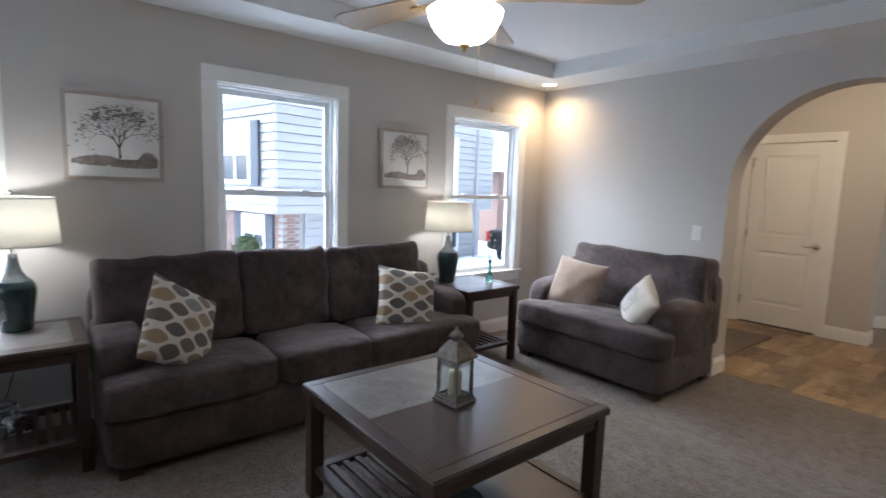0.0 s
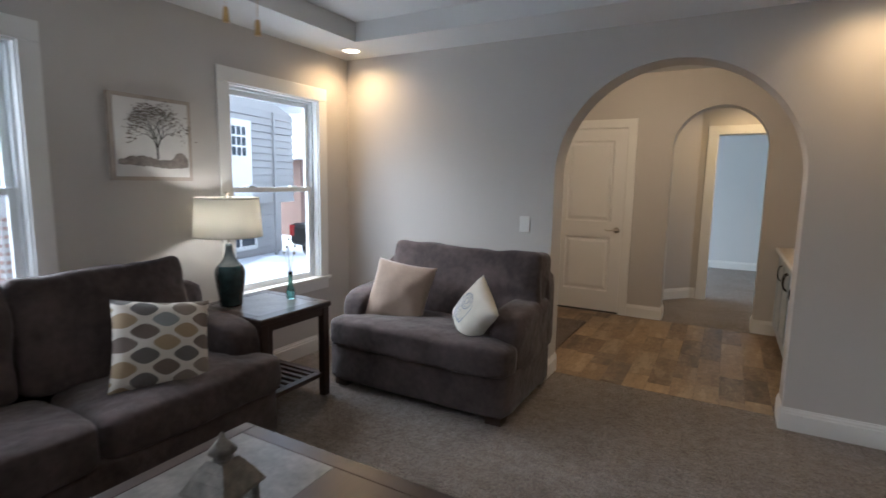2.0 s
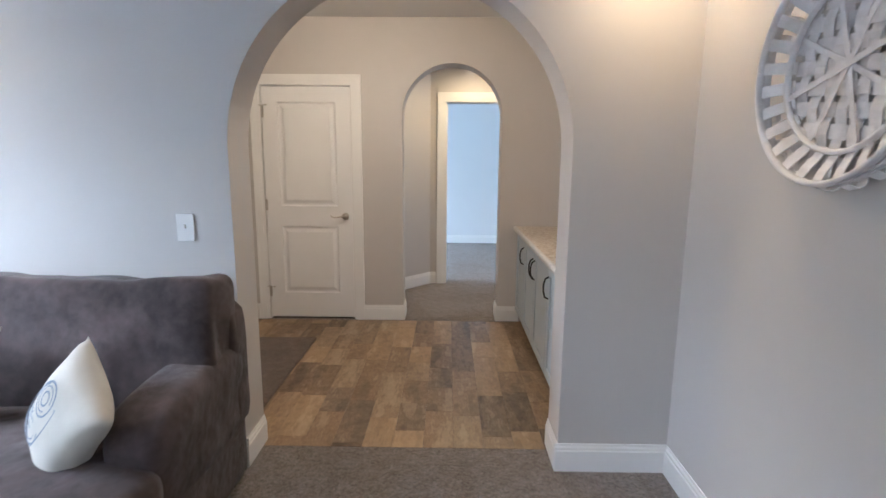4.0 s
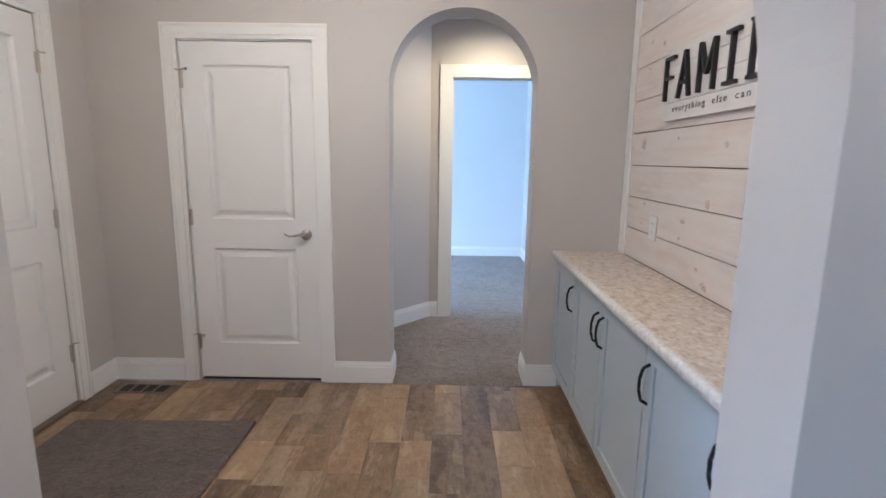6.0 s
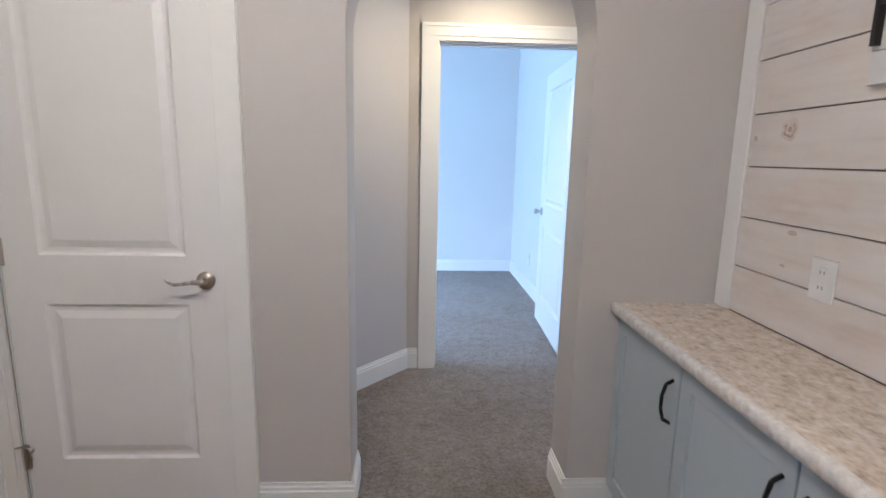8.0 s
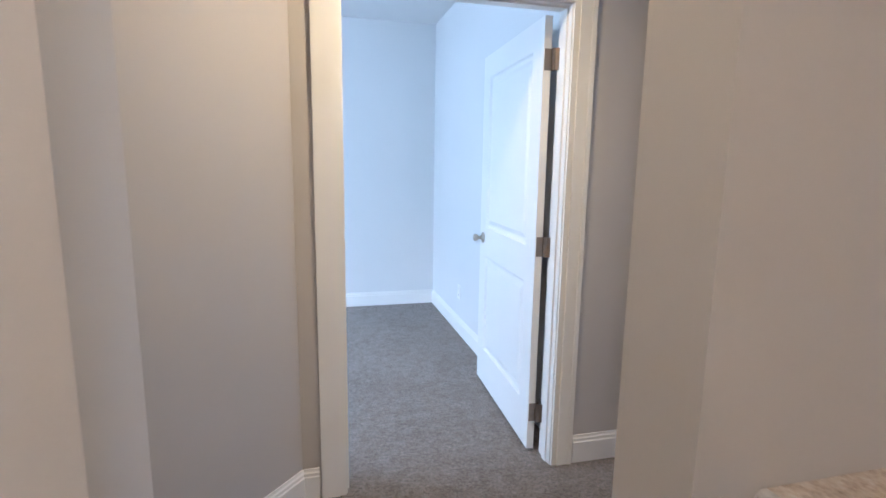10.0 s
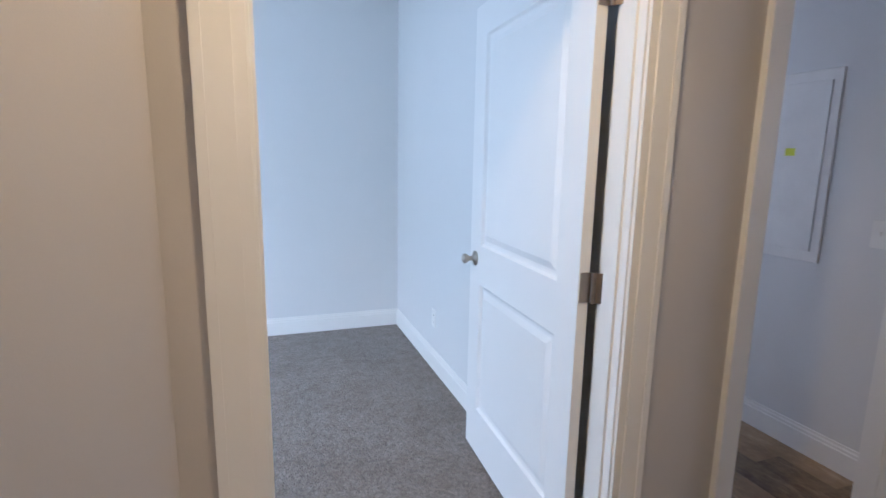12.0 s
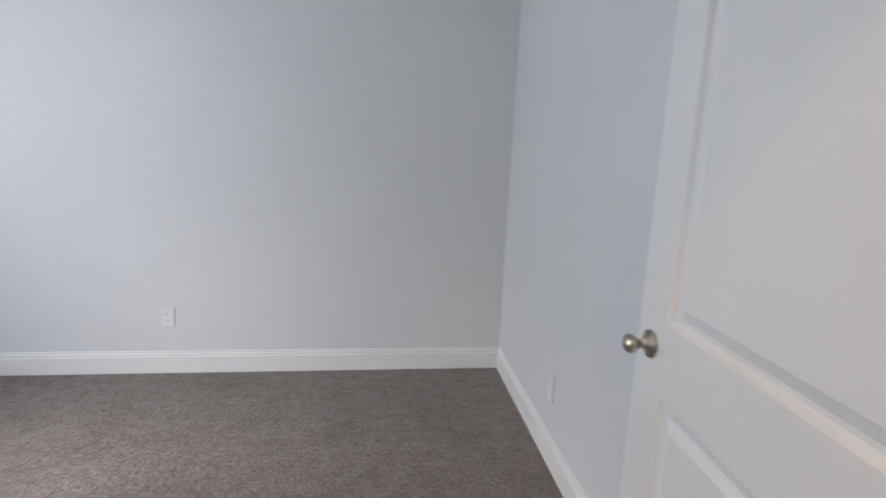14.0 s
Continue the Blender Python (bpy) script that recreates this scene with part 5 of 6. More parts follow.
def tree_picture(name, yc, zc, size, seed):
    root = thing(name, (XW, yc, zc), 0, "square canvas print of a bare tree, pale wood frame", "picture", "pair of tree pictures")
    h = size / 2
    part("canvas", one(0.001, 0.030, -h + 0.0225, h - 0.0225, -h + 0.0225, h - 0.0225, bevel=0.002), canvas_white, root, "off-white canvas")
    bm = bmesh.new()
    for r in ((0.0, 0.027, -h, -h + 0.022, -h, h), (0.0, 0.027, h - 0.022, h, -h, h), (0.0, 0.027, -h + 0.022, h - 0.022, -h, -h + 0.022), (0.0, 0.027, -h + 0.022, h - 0.022, h - 0.022, h)):
        box(bm, *r)
    part("picture_frame", bm, pale_wood, root, "thin pale wood frame")
    rng = random.Random(seed)
    bm = bmesh.new()
    leaves = bmesh.new()
    x = 0.0312

    def stroke(a, b, w0, w1):
        d = Vector((b[0] - a[0], b[1] - a[1]))
        if d.length < 1e-6:
            return
        n = Vector((-d.y, d.x)).normalized()
        vs = [bm.verts.new((x, p[0] + s * n.x * w, p[1] + s * n.y * w)) for p, s, w in ((a, 1, w0), (a, -1, w0), (b, -1, w1), (b, 1, w1))]
        bm.faces.new(vs)

    def grow(p, ang, ln, w, depth):
        q = (p[0] + ln * math.cos(ang), p[1] + ln * math.sin(ang))
        stroke(p, q, w, w * 0.65)
        if depth == 0:
            for _ in range(3):
                c = (q[0] + rng.gauss(0, 0.020), q[1] + rng.gauss(0, 0.012))
                r = rng.uniform(0.002, 0.0075)
                vs = [leaves.verts.new((x + 0.0006, c[0] + r * (1.6 if k % 2 else 1.0) * math.cos(k * 1.05), c[1] + r * 0.6 * math.sin(k * 1.05))) for k in range(6)]
                leaves.faces.new(vs)
            return
        for s in (-1, 1) if depth < 5 else (-1, 0, 1):
            grow(q, ang + s * rng.uniform(0.3, 0.62) + rng.uniform(-0.1, 0.1) - 0.06 * math.cos(ang), ln * rng.uniform(0.74, 0.96), w * 0.62, depth - 1)
    grow((0.02, -h * 0.47), radians(92), 0.058, 0.0062, 6)
    part("painted_tree", bm, paint_dark, root, "charcoal painted tree")
    part("painted_leaves", leaves, paint_mid, root, "taupe painted leaves")
    bm = bmesh.new()
    for k, (y0, y1, z0, z1) in enumerate(((-0.86, 0.2, -0.62, -0.42), (-0.1, 0.86, -0.66, -0.48), (0.45, 0.87, -0.60, -0.30))):
        n = 18
        top, bot = [], []
        for i in range(n + 1):
            u = i / n
            env = math.sin(math.pi * min(1, max(0, u * 0.9 + 0.05)))
            yy = (y0 + (y1 - y0) * u) * h
            top.append((yy, (z0 + (z1 - z0) * (0.35 + 0.65 * env) + rng.uniform(-0.02, 0.02)) * h))
            bot.append((yy, (z0 - 0.04 * env + rng.uniform(-0.02, 0.02)) * h))
        xx = x + 0.0003 * (k + 3)
        for i in range(n):
            bm.faces.new([bm.verts.new((xx, *p)) for p in (bot[i], bot[i + 1], top[i + 1], top[i])])
    part("painted_ground", bm, paint_mid, root, "brushed grey ground")
    return root


tree_picture("picture", 0.805, 1.632, 0.485, 5)
tree_picture("picture", 2.805, 1.628, 0.47, 11)

# ---- ceiling fan ----
fan = thing("ceiling_fan", (-1.165, 1.70, 0), 0, "ceiling fan with pale oak blades and a lit frosted bowl", "ceiling fan")
bm = lathe(bmesh.new(), [(0.0, 2.547), (0.075, 2.547), (0.072, 2.50), (0.02, 2.47), (0.0, 2.47)], 32)
rod(bm, (0, 0, 2.22), (0, 0, 2.49), 0.013)
part("canopy", bm, brass, fan, "", True)
bm = lathe(bmesh.new(), [(0.0, 2.24), (0.05, 2.235), (0.105, 2.215), (0.118, 2.18), (0.113, 2.14), (0.08, 2.115), (0.06, 2.10), (0.10, 2.085), (0.10, 2.065), (0.0, 2.065)], 40)
part("motor_housing", bm, brass, fan, "aged brass motor housing", True)
for k in range(5):
    m = Matrix.Rotation(radians(72 * k + 51), 4, "Z")
    out = [(0.22, -0.05), (0.27, -0.062), (0.60, -0.072), (0.645, -0.055), (0.655, 0.0), (0.645, 0.055), (0.60, 0.072), (0.27, 0.062), (0.22, 0.05)]
    bm = plate(bmesh.new(), out, "z", 2.115, 2.122)
    moved(bm, m @ Matrix.Translation((0, 0, 2.1185)) @ Matrix.Rotation(radians(10), 4, "X") @ Matrix.Translation((0, 0, -2.1185)))
    bl = part("blade", bm, blade_wood, fan, "pale oak fan blade")
    bm = boxes((0.10, 0.26, -0.014, 0.014, 2.106, 2.113), bevel=0.002)
    part("blade_iron", moved(bm, m), brass, bl)
bm = lathe(bmesh.new(), [(0.132, 2.066), (0.140, 2.060), (0.135, 2.035), (0.115, 1.995), (0.08, 1.960), (0.03, 1.945), (0.0, 1.943)], 48)
part("light_bowl", bm, bowl_glow, fan, "frosted glass light bowl, glowing", True)
bm = lathe(bmesh.new(), [(0.0, 1.945), (0.022, 1.944), (0.018, 1.934), (0.008, 1.928), (0.007, 1.918), (0.0, 1.915)], 20)
part("finial", bm, brass, fan, "", True)
for cx, cy, zb in ((-0.02, 0.09, 1.765), (0.05, 0.11, 1.735)):
    bm = bmesh.new()
    rod(bm, (cx, cy, zb), (cx, cy, 2.08), 0.0007, None, 6)
    rod(bm, (cx, cy, zb - 0.03), (cx, cy, zb), 0.007, 0.004, 12)
    part("pull_chain", bm, brass, fan)

# ---- wall basket ----
bk = thing("wall_basket", (XR, 3.695, 1.655), 0, "round whitewashed tobacco basket hanging on the wall", "basket")
R = 0.29


def hoop(name, rr, xx, hh, tt):
    """A bent wooden hoop of height hh and thickness tt, its axis along x."""
    bm = bmesh.new()
    rings = []
    for i in range(72):
        a = 2 * math.pi * i / 72
        wob = 0.0025 * math.sin(3 * a + rr * 40)
        section = [(tt * 0.5 * math.cos(b), hh * 0.5 * math.sin(b)) for b in [2 * math.pi * k / 8 for k in range(8)]]
        rings.append([bm.verts.new((xx + dx, (rr + wob + dr) * math.cos(a), (rr + wob + dr) * math.sin(a))) for dr, dx in section])
    for i in range(72):
        a, b = rings[i], rings[(i + 1) % 72]
        for k in range(8):
            bm.faces.new((a[k], b[k], b[(k + 1) % 8], a[(k + 1) % 8]))
    return part(name, bm, basket_paint, bk, "", True)


def strip(bm, pts, half, thick=0.0028):
    """A flat strip through (x, r) points in the plane z = 0, as wide as 2 * half along z."""
    rows = []
    for i, (x, r) in enumerate(pts):
        p0, p1 = Vector(pts[max(0, i - 1)]), Vector(pts[min(len(pts) - 1, i + 1)])
        d = (p1 - p0).normalized()
        nx, nr = -d.y * thick / 2, d.x * thick / 2
        rows.append([bm.verts.new(c) for c in ((x + nx, r + nr, -half), (x + nx, r + nr, half), (x - nx, r - nr, half), (x - nx, r - nr, -half))])
    for a, b in zip(rows, rows[1:]):
        for k in range(4):
            bm.faces.new((a[k], b[k], b[(k + 1) % 4], a[(k + 1) % 4]))
    bm.faces.new(rows[0])
    bm.faces.new(list(reversed(rows[-1])))
    return bm


hoop("outer_rim", R, -0.080, 0.026, 0.016)
hoop("rim_band", R + 0.004, -0.056, 0.024, 0.010)
hoop("inner_rim", R * 0.735, -0.044, 0.020, 0.014)
STAVES = 26
for i in range(STAVES):
    a = 2 * math.pi * (i + 0.5) / STAVES
    bm = strip(bmesh.new(), [(-0.076, R - 0.007), (-0.066, R * 0.90), (-0.046, R * 0.80), (-0.030, R * 0.70)], 0.0165)
    part("stave", moved(bm, Matrix.Rotation(a, 4, "X")), basket_paint, bk)
    bm = strip(bmesh.new(), [(-0.060, R + 0.008), (-0.050, R + 0.014), (-0.036, R + 0.019), (-0.022, R + 0.014), (-0.014, R + 0.002), (-0.012, R * 0.90), (-0.016, R * 0.78)], 0.0145)
    part("strip_loop", moved(bm, Matrix.Rotation(a + 0.04 * math.sin(i * 2.1), 4, "X")), basket_paint, bk)
for turn, base_x in ((0, -0.026), (90, -0.026)):
    for j in range(-3, 4):
        off = j * 0.054
        ln = math.sqrt(max(0.0, (R * 0.73) ** 2 - off * off))
        pts = []
        for k in range(25):
            r = -ln + 2 * ln * k / 24
            pts.append((base_x + 0.0042 * math.cos(math.pi * (r / 0.054 + j + (turn > 0))), r))
        bm = strip(bmesh.new(), pts, 0.0190, 0.002)
        part("weave_strip", moved(bm, Matrix.Rotation(radians(turn + 6), 4, "X") @ Matrix.Translation((0, 0, off))), basket_paint, bk)
for k in range(4):
    bm = strip(bmesh.new(), [(-0.038, -R * 0.72), (-0.034, 0.0), (-0.038, R * 0.72)], 0.0075, 0.002)
    part("spoke_strip", moved(bm, Matrix.Rotation(radians(28 + 45 * k), 4, "X") @ Matrix.Translation((-0.0022 * k, 0, 0))), basket_paint, bk)

# ---- switches and outlets ----


def wall_plate(name, place, rz, label, kind, w=0.075, h=0.118):
    """A plate that faces -y before it is turned by rz."""
    root = thing(name, place, rz, label, "switch" if "switch" in name else "outlet")
    part("plate", boxes((-w / 2, w / 2, -0.006, 0, -h / 2, h / 2), bevel=0.002), plastic, root)
    n = 2 if kind == "double" else 1
    for k in range(n):
        cx = (k - (n - 1) / 2) * 0.046
        if kind in ("switch", "double"):
            part("toggle", boxes((cx - 0.005, cx + 0.005, -0.016, -0.006, -0.004, 0.012), bevel=0.001), plastic, root)
        else:
            for dz in (-0.021, 0.021):
                s = part("socket", boxes((-0.016, 0.016, -0.0075, -0.006, dz - 0.014, dz + 0.014), bevel=0.001), plastic, root)
                part("slots", boxes((-0.008, -0.006, -0.008, -0.0074, dz - 0.005, dz + 0.005), (0.006, 0.008, -0.008, -0.0074, dz - 0.005, dz + 0.005)), slot_dark, s)
    return root


wall_plate("light_switch", (-1.523, YA, 1.12), 0, "white dimmer switch plate beside the arch", "switch")
wall_plate("outlet", (XR, 3.60, 0.40), -90, "white outlet plate low on the wall", "outlet")
wall_plate("outlet", (XS, 6.262, 1.055), -90, "white outlet plate on the white boards", "outlet", 0.085, 0.118)
wall_plate("outlet", (-1.364, YE, 0.345), 0, "white outlet plate low on the pale wall", "outlet")
wall_plate("outlet", (XR, 10.05, 0.345), -90, "white outlet plate low on the pale wall", "outlet")
wo = wall_plate("outlet", (XW, -0.24, 0.40), 90, "white outlet with a black lamp cord plugged in", "outlet")
part("plug", boxes((-0.012, 0.012, -0.035, -0.008, -0.035, -0.008), bevel=0.003), black_paint, wo)
bm = bmesh.new()
tube(bm, [(-3.12, -0.24, 0.375), (-3.10, -0.20, 0.20), (-3.08, -0.06, 0.05), (-3.09, 0.10, 0.03), (-3.07, 0.25, 0.20), (-3.06, 0.32, 0.45), (-3.03, 0.33, 0.64)], 0.004, 6)
tagged(part("lamp_cord", bm, black_paint, None), "black lamp cord behind the end table", "cord")
wall_plate("light_switch", (XU, 8.352, 1.10), -90, "white double switch plate in the utility room", "double", 0.118, 0.118)

# ---- entry: cabinets, counter, boards, sign ----
CX = 0.205
CTOP = 0.812
SEAMS = [6.735, 6.282, 5.833, 5.346, 4.90]


def cabinet_unit(y1, y0, pulls):
    root = thing("base_cabinet", (CX, y0, 0), 0, "grey-blue shaker base cabinet with black pulls", "cabinet", "base cabinets along the entry")
    w = y1 - y0
    part("body", boxes((0.02, XS - CX + 0.02, 0.001, w - 0.001, 0.10, CTOP), (0.075, XS - CX + 0.02, 0.001, w - 0.001, 0.0, 0.10)), cabinet_paint, root)
    bm = bmesh.new()
    z0, z1, r = 0.115, CTOP - 0.012, 0.058
    a, b = 0.004, w - 0.004
    loops = []
    for x, i in ((0.02, 0.0), (0.0015, 0.0), (0.0, 0.0015), (0.0, r - 0.002), (0.002, r), (0.02, r)):
        loops.append([bm.verts.new((x, yy, zz)) for yy, zz in ((a + i, z0 + i), (b - i, z0 + i), (b - i, z1 - i), (a + i, z1 - i))])
    for p, q in zip(loops, loops[1:]):
        for i in range(4):
            bm.faces.new((p[i], p[(i + 1) % 4], q[(i + 1) % 4], q[i]))
    door = part("door", bm, cabinet_paint, root)
    part("door_panel", one(0.009, 0.018, a + r - 0.001, b - r + 0.001, z0 + r - 0.001, z1 - r + 0.001), cabinet_paint, door)
    side = a + 0.032 if pulls == "near" else b - 0.032
    bm = bmesh.new()
    zc = 0.67
    pts = [(0.0, side, zc - 0.068), (-0.022, side, zc - 0.055), (-0.031, side, zc - 0.02), (-0.031, side, zc + 0.02), (-0.022, side, zc + 0.055), (0.0, side, zc + 0.068)]
    tube(bm, pts, 0.0055, 8)
    part("handle", bm, black_iron, door, "black bow pull", True)
    return root


for k, pulls in enumerate(("near", "near", "far", "far")):
    cabinet_unit(SEAMS[k], SEAMS[k + 1], pulls)
cabinet_unit(SEAMS[4], YAB + 0.002, "far")
bm = bmesh.new()
prof = [(0.175, 0.818), (0.172, 0.826), (0.171, 0.838), (0.174, 0.848), (0.182, 0.8525), (XS - 0.001, 0.8525), (XS - 0.001, 0.8125), (0.182, 0.8125)]
plate(bm, prof, "y", YAB + 0.002, YC - 0.001)
ctop = thing("countertop", (0, 0, 0), 0, "beige granite-look laminate countertop", "countertop")
part("slab", bm, counter_mat, ctop)
bm = bmesh.new()
section = [(0.178, 0.8135), (0.1735, 0.818), (0.1705, 0.825), (0.1695, 0.834), (0.1705, 0.843), (0.175, 0.850), (0.182, 0.8535), (0.192, 0.8537)]
rows = []
steps = 420
for i in range(steps + 1):
    y = YAB + 0.003 + (YC - YAB - 0.005) * i / steps
    row = []
    for k, (x, z) in enumerate(section):
        d = 0.0032 * noise.noise(Vector((y * 45, k * 0.55, 1.7))) + 0.0016 * noise.noise(Vector((y * 120, k * 1.1, 5.0)))
        w = 0.0 if k in (0, 7) else 1.0
        row.append(bm.verts.new((x - 0.001 - w * abs(d), y, z + 0.4 * w * d)))
    rows.append(row)
for p, q in zip(rows, rows[1:]):
    for k in range(7):
        bm.faces.new((p[k], p[k + 1], q[k + 1], q[k]))
part("front_edge", bm, edge_mat, ctop, "paler chipped-look front edge", True)

board_wall = structure("trim_board_backing", one(XS + 0.012, XS + 0.022, YAB, YC, 0.0, HC), groove_mat, "backing of the board wall, darkened for shade in the gaps", "trim")
PZ = 1.016
zs = [PZ + 0.1695 * k for k in range(-1, 10)]
brng = random.Random(4)
KNOTS = [(6.47, 1.468, 0.024), (6.62, 1.447, 0.007), (5.67, 1.44, 0.010), (5.766, 1.212, 0.014), (5.964, 1.123, 0.013), (5.983, 1.045, 0.008), (5.804, 0.945, 0.009), (5.732, 0.888, 0.017), (6.40, 1.165, 0.010), (6.422, 1.061, 0.006), (6.315, 1.93, 0.012), (6.462, 1.965, 0.009), (6.467, 1.836, 0.006), (6.072, 1.48, 0.007)]
for k in range(len(zs) - 1):
    z0, z1 = max(zs[k], 0.853), min(zs[k + 1], HC)
    if z1 - z0 < 0.02:
        continue
    ob = part("board", one(XS, XS + 0.013, YAB + 0.001, YC - 0.083, z0 + 0.0022, z1 - 0.0022, bevel=0.0012, seg=1), pine, board_wall)
    for yy, zz, r in KNOTS + [(brng.uniform(4.8, 5.3), brng.uniform(z0 + 0.03, z1 - 0.03), brng.uniform(0.005, 0.012))]:
        if not z0 + 0.01 < zz < z1 - 0.01:
            continue
        wild = brng.uniform(0, 6.28)
        for rr, half, mat in ((r * 1.45, 0.0, knot_halo), (r, r * 0.22, knot_mat), (r * 0.35, 0.0, knot_mat)):
            bm = bmesh.new()
            ring = []
            for i in range(18):
                a = 2 * math.pi * i / 18
                q = rr * (1.0 + 0.22 * math.sin(2 * a + wild) + 0.12 * math.sin(5 * a + wild))
                ring.append((q * 1.25 * math.cos(a), q * 0.8 * math.sin(a)))
            depth = XS - (0.0004 if mat == knot_halo else 0.0008)
            if half:
                outer = [bm.verts.new((depth, yy + u, zz + v)) for u, v in ring]
                inner = [bm.verts.new((depth, yy + u * 0.72, zz + v * 0.66)) for u, v in ring]
                for i in range(18):
                    if 3 <= i <= 5 and r > 0.01:
                        continue
                    bm.faces.new((outer[i], outer[(i + 1) % 18], inner[(i + 1) % 18], inner[i]))
            else:
                bm.faces.new([bm.verts.new((depth, yy + u, zz + v)) for u, v in ring])
            part("knot", bm, mat, ob)
structure("trim_board_end", one(XS - 0.006, XS + 0.013, YC - 0.082, YC - 0.001, 0.8535, HC, bevel=0.002), trim_paint, "white vertical trim board", "trim")

sign = thing("wall_sign", (XS, 5.715, 1.715), -90, "white board sign with raised black letters", "sign")
SW, SH = 0.98, 0.315
for k in range(4):
    z0 = -SH / 2 + k * SH / 4
    part("sign_board", one(-SW / 2, SW / 2, -0.022, -0.001, z0 + 0.001, z0 + SH / 4 - 0.001, bevel=0.0015, seg=1), canvas_white, sign)


def letters(body, size, x, z, mat, parent, depth, y, spacing=1.0, stretch=1.0, name="lettering"):
    cu = bpy.data.curves.new(name, "FONT")
    cu.body, cu.size, cu.extrude, cu.align_x = body, size, depth / 2, "LEFT"
    cu.space_character = spacing
    cu.resolution_u = 4
    tmp = bpy.data.objects.new(name, cu)
    scene.collection.objects.link(tmp)
    dg = bpy.context.evaluated_depsgraph_get()
    me = bpy.data.meshes.new_from_object(tmp.evaluated_get(dg))
    bpy.data.objects.remove(tmp)
    me.name = name
    xs = [v.co.x for v in me.vertices]
    fit_w = stretch / (max(xs) - min(xs))
    me.transform(Matrix.Translation((x, y, z)) @ Matrix.Rotation(radians(90), 4, "X") @ Matrix.Diagonal((fit_w, 1, 1, 1)))
    me.materials.clear()
    me.materials.append(mat)
    ob = new(name, me)
    ob.parent = parent
    return ob


# letters of the word, one by one, in thin strokes with small feet
LT, LHH = 0.0135, 0.188


def bar(bm, a, b, w=LT):
    a, b = Vector(a), Vector(b)
    d = (b - a).normalized()
    n = Vector((-d.y, d.x)) * w / 2
    plate(bm, [tuple(p) for p in (a - n, b - n, b + n, a + n)], "y", -0.040, -0.0225)


def raised_letter(ch, x):
    bm = bmesh.new()
    z0, z1 = -0.068, -0.068 + LHH
    w = 0.10
    sf = 0.018
    if ch == "F":
        bar(bm, (x, z0), (x, z1)); bar(bm, (x - LT / 2, z1 - LT / 2), (x + w * 0.85, z1 - LT / 2)); bar(bm, (x, z0 + LHH * 0.52), (x + w * 0.65, z0 + LHH * 0.52))
    elif ch == "A":
        bar(bm, (x, z0), (x + w / 2, z1)); bar(bm, (x + w, z0), (x + w / 2, z1)); bar(bm, (x + 0.02, z0 + LHH * 0.33), (x + w - 0.02, z0 + LHH * 0.33), 0.014)
    elif ch == "M":
        bar(bm, (x, z0), (x, z1)); bar(bm, (x + w * 1.1, z0), (x + w * 1.1, z1)); bar(bm, (x, z1), (x + w * 0.55, z0 + LHH * 0.35)); bar(bm, (x + w * 1.1, z1), (x + w * 0.55, z0 + LHH * 0.35))
    elif ch == "I":
        bar(bm, (x + w * 0.5, z0), (x + w * 0.5, z1)); bar(bm, (x + w * 0.1, z1 - LT / 2), (x + w * 0.9, z1 - LT / 2)); bar(bm, (x + w * 0.1, z0 + LT / 2), (x + w * 0.9, z0 + LT / 2))
    elif ch == "L":
        bar(bm, (x, z0), (x, z1)); bar(bm, (x - sf, z0 + LT / 2), (x + w * 0.85, z0 + LT / 2)); bar(bm, (x - sf, z1), (x + sf, z1), 0.010)
    elif ch == "Y":
        bar(bm, (x + w / 2, z0), (x + w / 2, z0 + LHH * 0.5)); bar(bm, (x, z1), (x + w / 2, z0 + LHH * 0.48)); bar(bm, (x + w, z1), (x + w / 2, z0 + LHH * 0.48)); bar(bm, (x + w / 2 - sf, z0), (x + w / 2 + sf, z0), 0.010)
    return part("letter", bm, black_paint, sign, "raised black letter")


for ch, x in zip("FAMILY", (-0.472, -0.338, -0.157, 0.022, 0.198, 0.372)):
    raised_letter(ch, x)
for word, x, wide in (("everything", -0.399, 0.289), ("else", -0.053, 0.101), ("can", 0.105, 0.090), ("wait", 0.251, 0.118)):
    letters(word, 0.038, x, -0.121, print_grey, sign, 0.002, -0.0235, 1.35, wide)

# mat and floor vent
bm = bmesh.new()
mo = [(-2.36, 5.02), (-1.445, 5.0), (-1.435, 6.21), (-2.36, 6.19)]
plate(bm, mo, "z", 0.0005, 0.016)
tagged(part("doormat", bm, doormat_mat), "brown pile mat inside the front door", "mat")
vent = thing("floor_vent", (-2.24, 6.585, 0.0), 0, "brown metal floor register", "vent")
part("vent_frame", boxes((-0.15, 0.15, -0.06, -0.045, 0, 0.006), (-0.15, 0.15, 0.045, 0.06, 0, 0.006), (-0.15, -0.135, -0.045, 0.045, 0, 0.006), (0.135, 0.15, -0.045, 0.045, 0, 0.006)), bronze, vent)
part("backing", one(-0.135, 0.135, -0.045, 0.045, -0.005, 0.001), slot_dark, vent)
for k in range(3):
    part("slat", one(-0.07 + 0.07 * k - 0.006, -0.07 + 0.07 * k + 0.006, -0.045, 0.045, 0.001, 0.006), bronze, vent)

